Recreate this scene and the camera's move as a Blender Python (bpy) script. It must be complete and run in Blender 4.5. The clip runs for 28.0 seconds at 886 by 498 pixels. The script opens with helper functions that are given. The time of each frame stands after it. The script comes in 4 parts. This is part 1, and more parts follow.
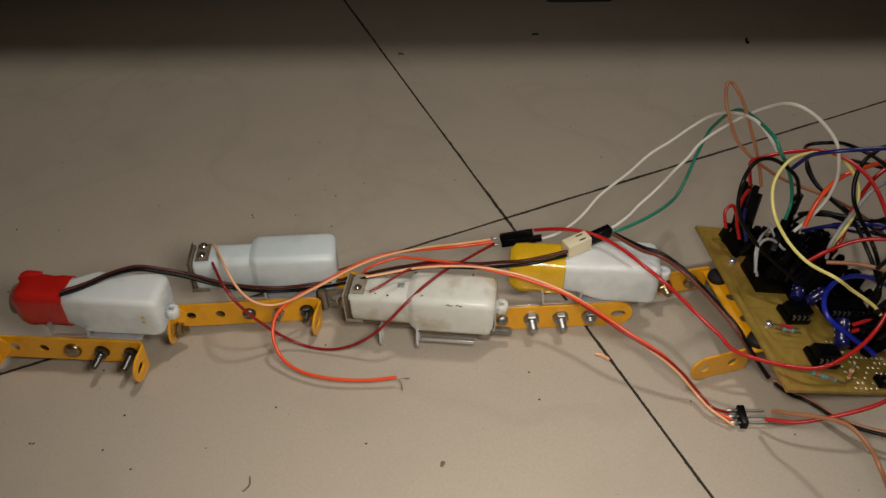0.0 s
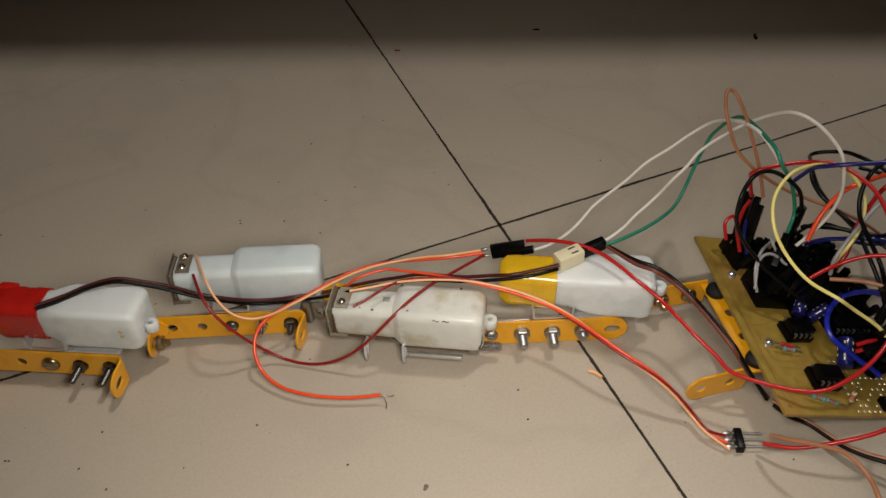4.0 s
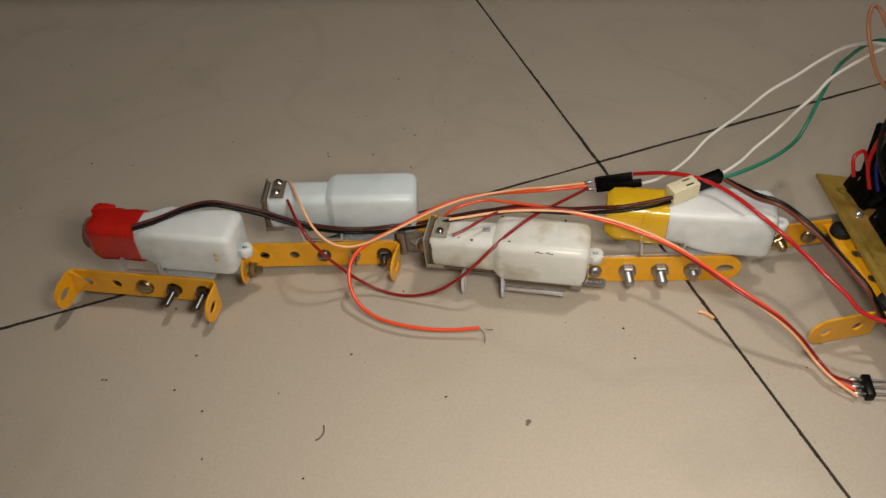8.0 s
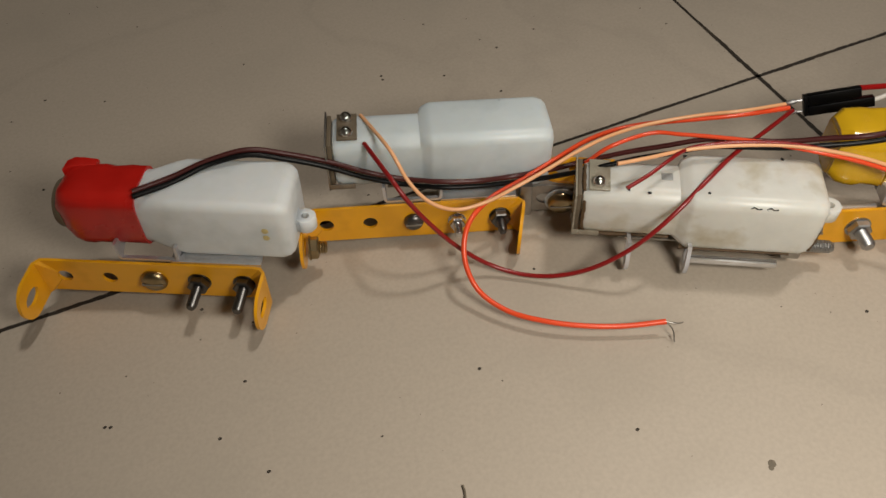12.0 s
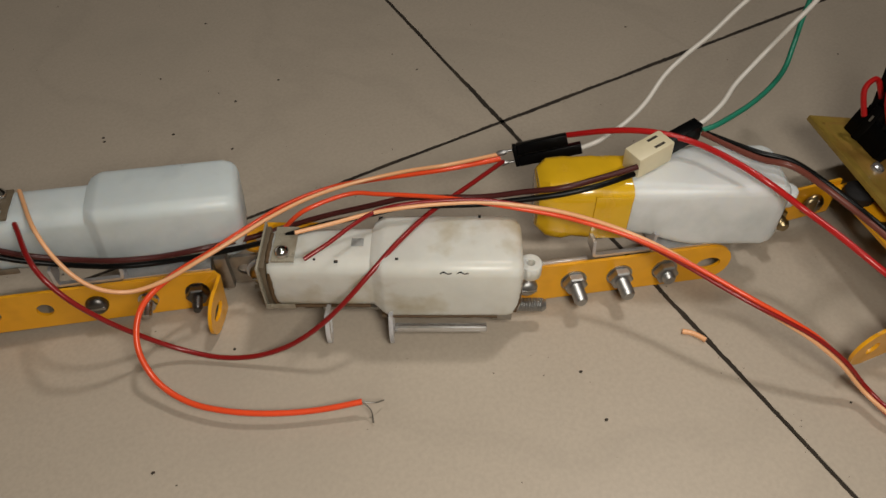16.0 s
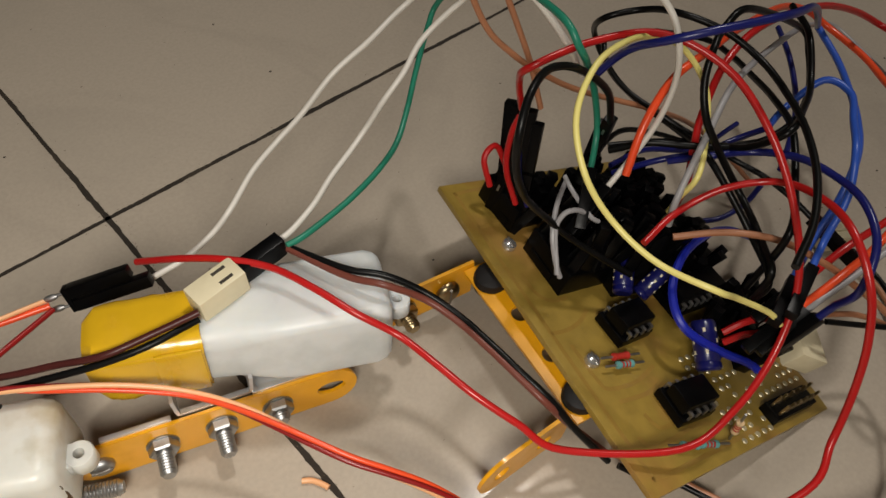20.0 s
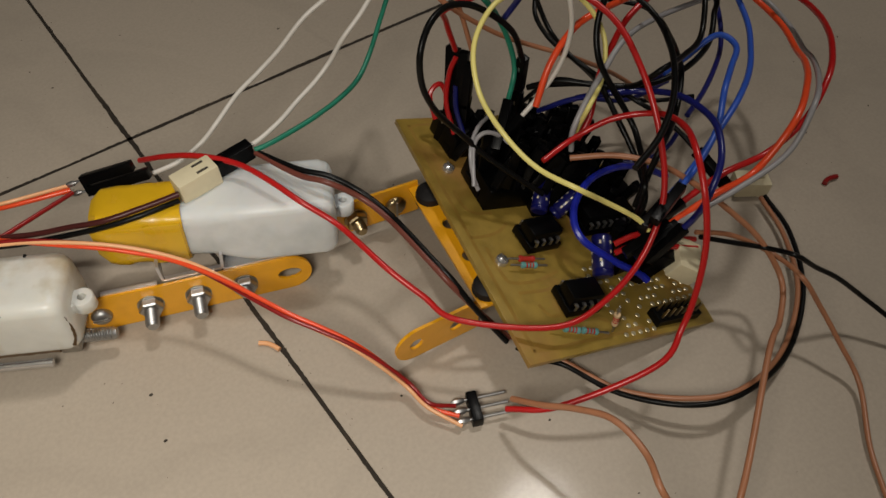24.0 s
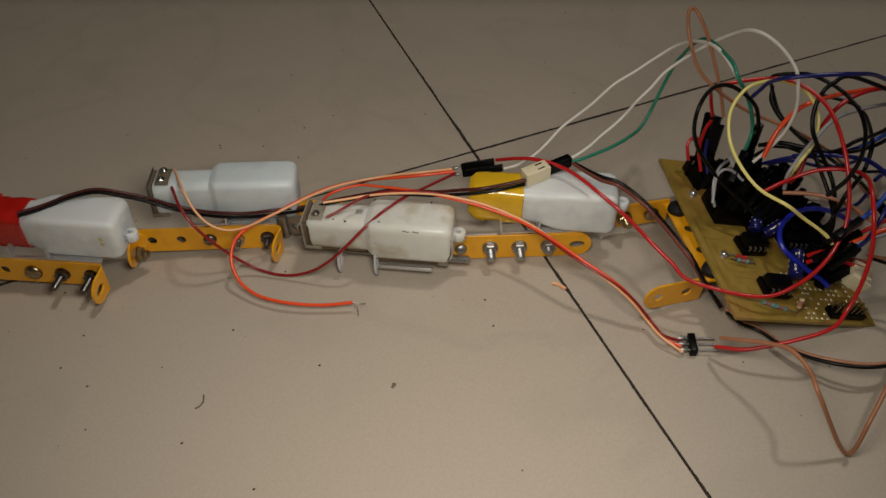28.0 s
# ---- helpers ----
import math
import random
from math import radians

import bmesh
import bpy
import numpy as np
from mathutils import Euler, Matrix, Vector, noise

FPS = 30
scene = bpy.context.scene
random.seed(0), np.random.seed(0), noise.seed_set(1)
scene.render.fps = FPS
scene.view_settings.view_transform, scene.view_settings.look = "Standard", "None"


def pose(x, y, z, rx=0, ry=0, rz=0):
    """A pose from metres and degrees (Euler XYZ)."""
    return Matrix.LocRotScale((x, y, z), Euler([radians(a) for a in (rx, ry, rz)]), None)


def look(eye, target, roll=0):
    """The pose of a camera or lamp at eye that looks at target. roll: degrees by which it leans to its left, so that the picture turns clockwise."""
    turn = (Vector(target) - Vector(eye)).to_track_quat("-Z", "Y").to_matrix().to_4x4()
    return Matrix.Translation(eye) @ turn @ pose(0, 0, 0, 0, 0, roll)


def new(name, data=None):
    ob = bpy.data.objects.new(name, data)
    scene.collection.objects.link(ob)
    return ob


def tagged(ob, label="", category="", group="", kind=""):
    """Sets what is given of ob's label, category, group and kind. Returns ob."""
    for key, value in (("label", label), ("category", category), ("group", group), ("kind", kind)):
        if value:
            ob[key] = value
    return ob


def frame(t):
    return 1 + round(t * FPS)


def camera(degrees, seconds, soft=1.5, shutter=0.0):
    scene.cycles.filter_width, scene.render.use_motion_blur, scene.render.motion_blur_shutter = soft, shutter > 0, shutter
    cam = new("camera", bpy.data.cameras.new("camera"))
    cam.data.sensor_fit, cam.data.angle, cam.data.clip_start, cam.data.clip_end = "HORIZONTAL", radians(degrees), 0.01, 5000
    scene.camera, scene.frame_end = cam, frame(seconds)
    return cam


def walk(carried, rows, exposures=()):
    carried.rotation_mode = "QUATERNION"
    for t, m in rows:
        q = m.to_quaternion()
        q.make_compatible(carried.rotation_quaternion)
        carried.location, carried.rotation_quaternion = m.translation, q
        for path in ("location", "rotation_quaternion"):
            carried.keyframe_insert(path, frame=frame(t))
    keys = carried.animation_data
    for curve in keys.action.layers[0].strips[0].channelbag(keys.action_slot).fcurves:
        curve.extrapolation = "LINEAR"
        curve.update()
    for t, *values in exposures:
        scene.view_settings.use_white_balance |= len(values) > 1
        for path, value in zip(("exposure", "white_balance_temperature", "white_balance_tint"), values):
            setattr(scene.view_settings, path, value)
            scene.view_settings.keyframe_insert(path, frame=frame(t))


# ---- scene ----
cam = camera(61.13, 28.0)
PATH = [
    (0, -0.1320, -0.2633, 0.2538, 46.95, 2.42, -22.41),
    (0.5, -0.1263, -0.2619, 0.2575, 46.65, 2.75, -22.58),
    (1, -0.1229, -0.2565, 0.2526, 46.61, 2.32, -22.31),
    (1.5, -0.1246, -0.2524, 0.2408, 47.96, 1.96, -22.93),
    (2, -0.1212, -0.2553, 0.2531, 46.74, 2.32, -21.53),
    (4.5, -0.1124, -0.2521, 0.2538, 45.78, 3.34, -21.47),
    (5, -0.1052, -0.2551, 0.2498, 46.01, 4.10, -21.05),
    (5.5, -0.0997, -0.2555, 0.2562, 44.77, 4.77, -21.21),
    (6, -0.1029, -0.2526, 0.2415, 45.73, 3.95, -20.95),
    (6.5, -0.1069, -0.2531, 0.2383, 45.70, 4.03, -20.51),
    (7, -0.1160, -0.2541, 0.2368, 45.45, 3.95, -19.82),
    (7.5, -0.1245, -0.2523, 0.2358, 44.69, 4.37, -18.77),
    (8, -0.1363, -0.2470, 0.2343, 43.80, 4.73, -17.71),
    (8.5, -0.1474, -0.2411, 0.2281, 43.69, 5.22, -16.52),
    (9, -0.1576, -0.2403, 0.2313, 41.93, 4.88, -16.43),
    (9.5, -0.1727, -0.2190, 0.2223, 40.12, 4.57, -16.15),
    (10, -0.1902, -0.1906, 0.1986, 40.31, 4.35, -16.04),
    (10.5, -0.1980, -0.1704, 0.1828, 40.02, 4.53, -16.10),
    (11, -0.1944, -0.1604, 0.1740, 40.01, 4.57, -16.81),
    (11.5, -0.1881, -0.1582, 0.1715, 39.73, 3.99, -19.96),
    (12, -0.1735, -0.1578, 0.1742, 38.56, 3.21, -22.23),
    (12.5, -0.1644, -0.1586, 0.1731, 38.70, 1.81, -24.05),
    (13, -0.1551, -0.1601, 0.1698, 39.25, 0.66, -24.67),
    (13.5, -0.1469, -0.1625, 0.1697, 39.49, 0.81, -24.94),
    (15.5, -0.1196, -0.1647, 0.1658, 40.66, 0.68, -27.65),
    (16, -0.1117, -0.1651, 0.1646, 40.76, 0.74, -28.98),
    (16.5, -0.1027, -0.1650, 0.1629, 40.71, 0.42, -30.73),
    (17, -0.0943, -0.1637, 0.1624, 40.45, -0.20, -32.58),
    (17.5, -0.0852, -0.1639, 0.1619, 40.57, -0.34, -34.40),
    (18, -0.0745, -0.1633, 0.1640, 40.08, -0.46, -36.30),
    (18.5, -0.0650, -0.1579, 0.1703, 38.53, -1.55, -38.70),
    (19, -0.0534, -0.1579, 0.1732, 37.91, -2.02, -39.93),
    (19.5, -0.0404, -0.1578, 0.1699, 37.84, -2.30, -41.22),
    (20, -0.0306, -0.1564, 0.1653, 37.93, -3.39, -42.91),
    (20.5, -0.0243, -0.1708, 0.1501, 35.01, -3.46, -41.25),
    (21, -0.0123, -0.1701, 0.1465, 34.46, -3.57, -39.72),
    (21.5, 0.0003, -0.1625, 0.1468, 32.80, -3.50, -38.80),
    (23.5, 0.0060, -0.1786, 0.1579, 36.70, -1.75, -39.28),
    (24, -0.0335, -0.2079, 0.1806, 37.85, -1.72, -37.72),
    (24.5, -0.0823, -0.2407, 0.2219, 42.33, 0.21, -31.60),
    (25, -0.1265, -0.2635, 0.2246, 41.98, 3.81, -23.01),
    (25.5, -0.1329, -0.2696, 0.2290, 41.83, 3.92, -20.61),
    (26, -0.1320, -0.2696, 0.2320, 41.92, 2.78, -21.07),
    (26.5, -0.1241, -0.2733, 0.2348, 42.27, 3.37, -20.96),
    (27, -0.1226, -0.2730, 0.2366, 42.83, 2.47, -21.39),
    (27.5, -0.1195, -0.2761, 0.2394, 43.53, 2.21, -21.61),
    (28, -0.1178, -0.2790, 0.2438, 43.80, 2.05, -21.62),
]
walk(cam, [(t, pose(*r)) for t, *r in PATH], exposures=[(0, -0.14), (1, -0.08), (2, 0.1), (5, 0.03), (7, 0.07), (8, 0.1), (9, 0.08), (10, 0.16), (11, 0.18), (13, -0.05), (16, -0.16), (18, -0.13), (19, 0.02), (20, 0.24), (20.5, 0.43), (21, 0.68), (22, 0.68), (23, 0.23), (24, -0.15), (25, -0.4), (26, -0.49), (27, -0.48), (28, -0.4)])
LAMP_W = 21
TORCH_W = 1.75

# ---- light ----
world = bpy.data.worlds.new("world")
scene.world = world
world.use_nodes = True
world.node_tree.nodes["Background"].inputs[0].default_value = (1.0, 0.9, 0.78, 1)
world.node_tree.nodes["Background"].inputs[1].default_value = 0.02
lamp_data = bpy.data.lights.new("ceiling_lamp_light", "AREA")
lamp_data.shape, lamp_data.size, lamp_data.energy = "DISK", 0.26, LAMP_W
lamp_data.color = (1.0, 0.945, 0.87)
LAMP_AT = (0.88, 0.26, 2.60)
lamp_light = new("ceiling_lamp_light", lamp_data)
lamp_light.matrix_world = look(LAMP_AT, (LAMP_AT[0], LAMP_AT[1], 0))

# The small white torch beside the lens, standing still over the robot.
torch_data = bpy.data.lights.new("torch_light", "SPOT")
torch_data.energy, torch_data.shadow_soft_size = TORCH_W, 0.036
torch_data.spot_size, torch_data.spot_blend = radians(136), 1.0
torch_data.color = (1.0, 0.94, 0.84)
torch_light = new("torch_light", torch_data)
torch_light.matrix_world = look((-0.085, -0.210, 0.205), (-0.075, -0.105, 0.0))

# ---- materials ----
def material(name, base, rough=0.5, metal=0.0, grain=0.0, scale=400.0, bump=0.0, stain=None, stain_scale=60.0, stain_amount=0.5, coat=0.0, sub=0.0, spec=0.5, objvar=0.0, trans=0.0, vein=0.0):
    """A procedural surface: a base colour, fine grain, larger stains and a little relief."""
    mat = bpy.data.materials.new(name)
    mat.use_nodes = True
    nt = mat.node_tree
    b = nt.nodes["Principled BSDF"]
    b.inputs["Roughness"].default_value = rough
    b.inputs["Metallic"].default_value = metal
    b.inputs["Specular IOR Level"].default_value = spec
    b.inputs["Coat Weight"].default_value = coat
    b.inputs["Coat Roughness"].default_value = 0.11
    b.inputs["Transmission Weight"].default_value = trans
    if sub:
        b.inputs["Subsurface Weight"].default_value = sub
        b.inputs["Subsurface Radius"].default_value = (0.006, 0.0052, 0.0045)
        b.inputs["Subsurface Scale"].default_value = 1.0
    co = nt.nodes.new("ShaderNodeTexCoord")
    col = nt.nodes.new("ShaderNodeRGB")
    col.outputs[0].default_value = (*base, 1)
    out = col.outputs[0]

    def mix(fac, a, c, mode="MIX"):
        m = nt.nodes.new("ShaderNodeMix")
        m.data_type, m.blend_type = "RGBA", mode
        nt.links.new(fac, m.inputs[0])
        nt.links.new(a, m.inputs[6])
        if isinstance(c, tuple):
            m.inputs[7].default_value = (*c, 1)
        else:
            nt.links.new(c, m.inputs[7])
        return m.outputs[2]

    def noise_of(sc, lo, hi, detail=4.0):
        n = nt.nodes.new("ShaderNodeTexNoise")
        n.inputs["Scale"].default_value = sc
        n.inputs["Detail"].default_value = detail
        nt.links.new(co.outputs["Object"], n.inputs["Vector"])
        r = nt.nodes.new("ShaderNodeMapRange")
        r.inputs[1].default_value, r.inputs[2].default_value = lo, hi
        nt.links.new(n.outputs[0], r.inputs[0])
        return r.outputs[0], n

    if grain:
        f, n = noise_of(scale, 0.3, 0.7)
        k = nt.nodes.new("ShaderNodeMath")
        k.operation = "MULTIPLY"
        k.inputs[1].default_value = grain
        nt.links.new(f, k.inputs[0])
        out = mix(k.outputs[0], out, tuple(v * 0.45 for v in base))
    if stain:
        f, n = noise_of(stain_scale, 0.52, 0.78, 6.0)
        k = nt.nodes.new("ShaderNodeMath")
        k.operation = "MULTIPLY"
        k.inputs[1].default_value = stain_amount
        nt.links.new(f, k.inputs[0])
        out = mix(k.outputs[0], out, stain)
        rr = nt.nodes.new("ShaderNodeMapRange")
        rr.inputs[3].default_value, rr.inputs[4].default_value = rough, min(1.0, rough + 0.25)
        nt.links.new(f, rr.inputs[0])
        nt.links.new(rr.outputs[0], b.inputs["Roughness"])
    if vein:
        f, n = noise_of(7.0, 0.485, 0.5, 7.0)
        n.inputs["Distortion"].default_value = 0.6
        n2 = nt.nodes.new("ShaderNodeMapRange")
        n2.clamp = False
        n2.inputs[1].default_value, n2.inputs[2].default_value = 0.47, 0.5
        nt.links.new(n.outputs[0], n2.inputs[0])
        lo = nt.nodes.new("ShaderNodeMath")
        lo.operation = "SUBTRACT"
        lo.inputs[1].default_value = 1.0
        nt.links.new(n2.outputs[0], lo.inputs[0])
        ab = nt.nodes.new("ShaderNodeMath")
        ab.operation = "ABSOLUTE"
        nt.links.new(lo.outputs[0], ab.inputs[0])
        li = nt.nodes.new("ShaderNodeMapRange")
        li.inputs[1].default_value, li.inputs[2].default_value, li.inputs[3].default_value, li.inputs[4].default_value = 0.0, 0.8, vein, 0.0
        nt.links.new(ab.outputs[0], li.inputs[0])
        out = mix(li.outputs[0], out, tuple(v * 0.6 for v in base))
    if objvar:
        oi = nt.nodes.new("ShaderNodeObjectInfo")
        h = nt.nodes.new("ShaderNodeHueSaturation")
        rr = nt.nodes.new("ShaderNodeMapRange")
        rr.inputs[3].default_value, rr.inputs[4].default_value = 1 - objvar, 1 + objvar
        nt.links.new(oi.outputs["Random"], rr.inputs[0])
        nt.links.new(rr.outputs[0], h.inputs["Value"])
        nt.links.new(out, h.inputs["Color"])
        out = h.outputs[0]
    nt.links.new(out, b.inputs["Base Color"])
    if bump:
        n = nt.nodes.new("ShaderNodeTexNoise")
        n.inputs["Scale"].default_value = scale
        n.inputs["Detail"].default_value = 3
        nt.links.new(co.outputs["Object"], n.inputs["Vector"])
        bp = nt.nodes.new("ShaderNodeBump")
        bp.inputs["Strength"].default_value = bump
        bp.inputs["Distance"].default_value = 0.0004
        nt.links.new(n.outputs[0], bp.inputs["Height"])
        nt.links.new(bp.outputs[0], b.inputs["Normal"])
    return mat


TILE = material("polished_tile", (0.455, 0.390, 0.316), 0.42, spec=0.2, coat=0.12, grain=0.16, scale=900, stain=(0.365, 0.318, 0.257), stain_scale=18, stain_amount=0.6, objvar=0.03, bump=0.03, vein=0.14)
GROUT = material("dark_grout", (0.027, 0.019, 0.012), 0.85, grain=0.6, scale=700, stain=(0.09, 0.065, 0.04), stain_scale=55, stain_amount=0.6)
WALLS = material("wall_paint", (0.60, 0.57, 0.51), 0.8, grain=0.1, scale=90)
NYLON = material("white_nylon", (0.71, 0.73, 0.73), 0.42, grain=0.08, scale=220, stain=(0.44, 0.47, 0.46), stain_scale=55, stain_amount=0.75, bump=0.14, sub=0.7)
NYLON_COOL = material("bluish_nylon", (0.65, 0.71, 0.725), 0.40, grain=0.08, scale=220, stain=(0.40, 0.46, 0.48), stain_scale=50, stain_amount=0.75, bump=0.14, sub=0.7)
NYLON_OLD = material("stained_nylon", (0.71, 0.705, 0.655), 0.36, grain=0.14, scale=240, stain=(0.40, 0.32, 0.17), stain_scale=75, stain_amount=1.0, bump=0.16, sub=0.5)
CLEAR = material("clear_plastic", (0.95, 0.95, 0.98), 0.07, trans=0.6, coat=0.6)
RED_TAPE = material("red_tape", (0.52, 0.014, 0.009), 0.24, grain=0.25, scale=130, bump=0.5, stain=(0.26, 0.006, 0.005), stain_scale=85, stain_amount=0.7, coat=0.3)
YELLOW_TAPE = material("yellow_tape", (0.74, 0.44, 0.015), 0.2, grain=0.2, scale=130, bump=0.3, stain=(0.55, 0.30, 0.02), stain_scale=110, coat=0.4)
YELLOW = material("yellow_enamel", (0.84, 0.385, 0.008), 0.3, grain=0.06, scale=300, stain=(0.52, 0.23, 0.01), stain_scale=120, stain_amount=0.4, coat=0.3)
ZINC = material("zinc_steel", (0.46, 0.46, 0.46), 0.43, metal=1.0, grain=0.3, scale=500, stain=(0.40, 0.38, 0.35), stain_scale=140)
BRIGHT = material("bright_steel", (0.66, 0.65, 0.67), 0.34, metal=0.7, grain=0.15, scale=500, stain=(0.5, 0.48, 0.46), stain_scale=140)
SHINY = material("shiny_steel", (0.74, 0.74, 0.75), 0.2, metal=0.85, grain=0.2, scale=500)
CHROME = material("shiny_solder", (0.72, 0.71, 0.69), 0.14, metal=1.0, grain=0.2, scale=900, bump=0.4)
EDGE_BROWN = material("brown_grime", (0.10, 0.055, 0.02), 0.7, grain=0.5, scale=700)
DULL = material("dull_steel", (0.42, 0.40, 0.37), 0.42, metal=1.0, grain=0.4, scale=400, stain=(0.25, 0.21, 0.17), stain_scale=160)
DARK_STEEL = material("dark_steel", (0.16, 0.155, 0.15), 0.36, metal=1.0, grain=0.4, scale=500, stain=(0.16, 0.13, 0.10), stain_scale=160)
BRASS = material("brassy_steel", (0.42, 0.33, 0.19), 0.3, metal=1.0, grain=0.4, scale=400, stain=(0.26, 0.20, 0.12), stain_scale=160)
BOARD = material("amber_board", (0.335, 0.222, 0.042), 0.32, grain=0.4, scale=260, stain=(0.30, 0.105, 0.03), stain_scale=38, stain_amount=0.85, coat=0.3)
BOARD_EDGE = material("board_track", (0.335, 0.203, 0.041), 0.34, grain=0.3, scale=320, stain=(0.30, 0.16, 0.045), stain_scale=42, stain_amount=0.7, coat=0.3)
SOLDER = material("solder_pad", (0.70, 0.62, 0.42), 0.35, metal=0.6, grain=0.3, scale=900)
BLACK = material("black_plastic", (0.002, 0.002, 0.0023), 0.32, spec=0.13, grain=0.3, scale=500, bump=0.05)
RUBBER = material("black_rubber", (0.009, 0.008, 0.008), 0.6, spec=0.3, grain=0.3, scale=600)
CREAM = material("cream_plastic", (0.72, 0.64, 0.44), 0.4, grain=0.1, scale=400, stain=(0.55, 0.46, 0.28), stain_scale=150)
BROWN_CARD = material("brown_phenolic", (0.15, 0.115, 0.075), 0.5, grain=0.4, scale=500, stain=(0.10, 0.07, 0.04), stain_scale=200)
AGED = material("aged_clear_plastic", (0.46, 0.42, 0.33), 0.25, trans=0.25, grain=0.3, scale=400, stain=(0.16, 0.10, 0.05), stain_scale=140, stain_amount=0.9)
GLUE = material("dried_glue", (0.62, 0.50, 0.22), 0.4, grain=0.3, scale=900)
CAP_BLUE = material("blue_sleeve", (0.008, 0.009, 0.10), 0.28, grain=0.2, scale=500, coat=0.3)
TEAL = material("resistor_teal", (0.13, 0.34, 0.33), 0.35, grain=0.1, scale=600)
TAN = material("resistor_tan", (0.66, 0.46, 0.26), 0.4, grain=0.1, scale=600)
BAND_RED = material("band_red", (0.45, 0.03, 0.02), 0.4)
DARKWOOD = material("dark_wood", (0.035, 0.024, 0.017), 0.5, grain=0.5, scale=60, stain=(0.02, 0.013, 0.01), stain_scale=9)
PATCH = material("rubbed_label", (0.34, 0.35, 0.34), 0.45, grain=0.5, scale=900)
DIRT_SLOT_SHADE = material("dirt", (0.05, 0.04, 0.03), 0.9, grain=0.5, scale=900)
SMUDGE = material("smudge", (0.17, 0.14, 0.10), 0.7, grain=0.5, scale=900)
LAMP_METAL = material("lamp_rim", (0.8, 0.8, 0.78), 0.4, grain=0.05, scale=60)
WIRE = {
    "orange": material("wire_orange", (0.88, 0.085, 0.022), 0.3, grain=0.15, scale=300),
    "orangeb": material("wire_light_orange", (0.72, 0.26, 0.08), 0.38, grain=0.15, scale=300),
    "peach": material("wire_peach", (0.88, 0.45, 0.22), 0.34, grain=0.12, scale=300),
    "darkred": material("wire_dark_red", (0.26, 0.010, 0.010), 0.28, grain=0.2, scale=300),
    "red": material("wire_red", (0.49, 0.012, 0.012), 0.28, grain=0.15, scale=300),
    "brown": material("wire_brown", (0.07, 0.016, 0.014), 0.34, spec=0.3, grain=0.2, scale=300),
    "brownred": material("wire_red_brown", (0.17, 0.05, 0.035), 0.34, spec=0.3, grain=0.2, scale=300),
    "copper": material("wire_copper_brown", (0.40, 0.17, 0.085), 0.4, grain=0.2, scale=300),
    "black": material("wire_black", (0.004, 0.004, 0.004), 0.34, spec=0.2, grain=0.2, scale=300),
    "white": material("wire_white", (0.74, 0.70, 0.64), 0.4, grain=0.1, scale=300),
    "green": material("wire_green", (0.018, 0.215, 0.135), 0.38, grain=0.15, scale=300),
    "yellow": material("wire_yellow", (0.84, 0.74, 0.24), 0.38, grain=0.12, scale=300),
    "navy": material("wire_navy", (0.009, 0.012, 0.13), 0.30, grain=0.15, scale=300),
    "royal": material("wire_royal_blue", (0.012, 0.022, 0.38), 0.3, grain=0.15, scale=300),
    "blue": material("wire_blue", (0.03, 0.10, 0.52), 0.36, grain=0.15, scale=300),
    "grey": material("wire_grey", (0.34, 0.33, 0.34), 0.4, grain=0.12, scale=300),
}

# ---- mesh helpers, in millimetres ----
MM = 0.001


def link_mesh(name, bm, mat, smooth=True, angle=35):
    me = bpy.data.meshes.new(name)
    bmesh.ops.recalc_face_normals(bm, faces=bm.faces)
    bm.to_mesh(me)
    bm.free()
    me.transform(Matrix.Scale(MM, 4))
    if smooth:
        for p in me.polygons:
            p.use_smooth = True
        me.set_sharp_from_angle(angle=radians(angle))
    for m in (mat if isinstance(mat, (list, tuple)) else [mat]):
        me.materials.append(m)
    return new(name, me)


def part(name, bm, mat, parent, label="", at=None, smooth=True):
    """Links a bmesh as one part under a thing; at is its pose in the thing's millimetres."""
    ob = link_mesh(name, bm, mat, smooth)
    ob.parent = parent
    if at is not None:
        ob.matrix_local = at
    if label:
        tagged(ob, label)
    return ob


def again(ob, at, parent=None):
    """Another part that shares a part's mesh."""
    c = new(ob.name.split(".")[0], ob.data)
    c.parent = parent or ob.parent
    c.matrix_local = at
    if "label" in ob:
        c["label"] = ob["label"]
    return c


def lp(x, y, z, rx=0, ry=0, rz=0):
    return pose(x * MM, y * MM, z * MM, rx, ry, rz)


def thing(name, m, label, category, group=""):
    ob = new(name)
    ob.empty_display_size = 0.01
    ob.matrix_world = m
    return tagged(ob, label, category, group)


def add_box(bm, x0, y0, z0, x1, y1, z1, bevel=0.0, m=None):
    r = bmesh.ops.create_cube(bm, size=1)
    vs = r["verts"]
    for v in vs:
        v.co = Vector(((x0 + x1) / 2 + v.co.x * (x1 - x0), (y0 + y1) / 2 + v.co.y * (y1 - y0), (z0 + z1) / 2 + v.co.z * (z1 - z0)))
    if bevel:
        es = list({e for v in vs for e in v.link_edges})
        g = bmesh.ops.bevel(bm, geom=es, offset=bevel, segments=2, affect="EDGES", profile=0.6)
        vs = list({v for f in g["faces"] for v in f.verts} | {v for v in vs if v.is_valid})
    if m is not None:
        bmesh.ops.transform(bm, matrix=m, verts=vs)
    return vs


def box_bm(*a, **k):
    bm = bmesh.new()
    add_box(bm, *a, **k)
    return bm


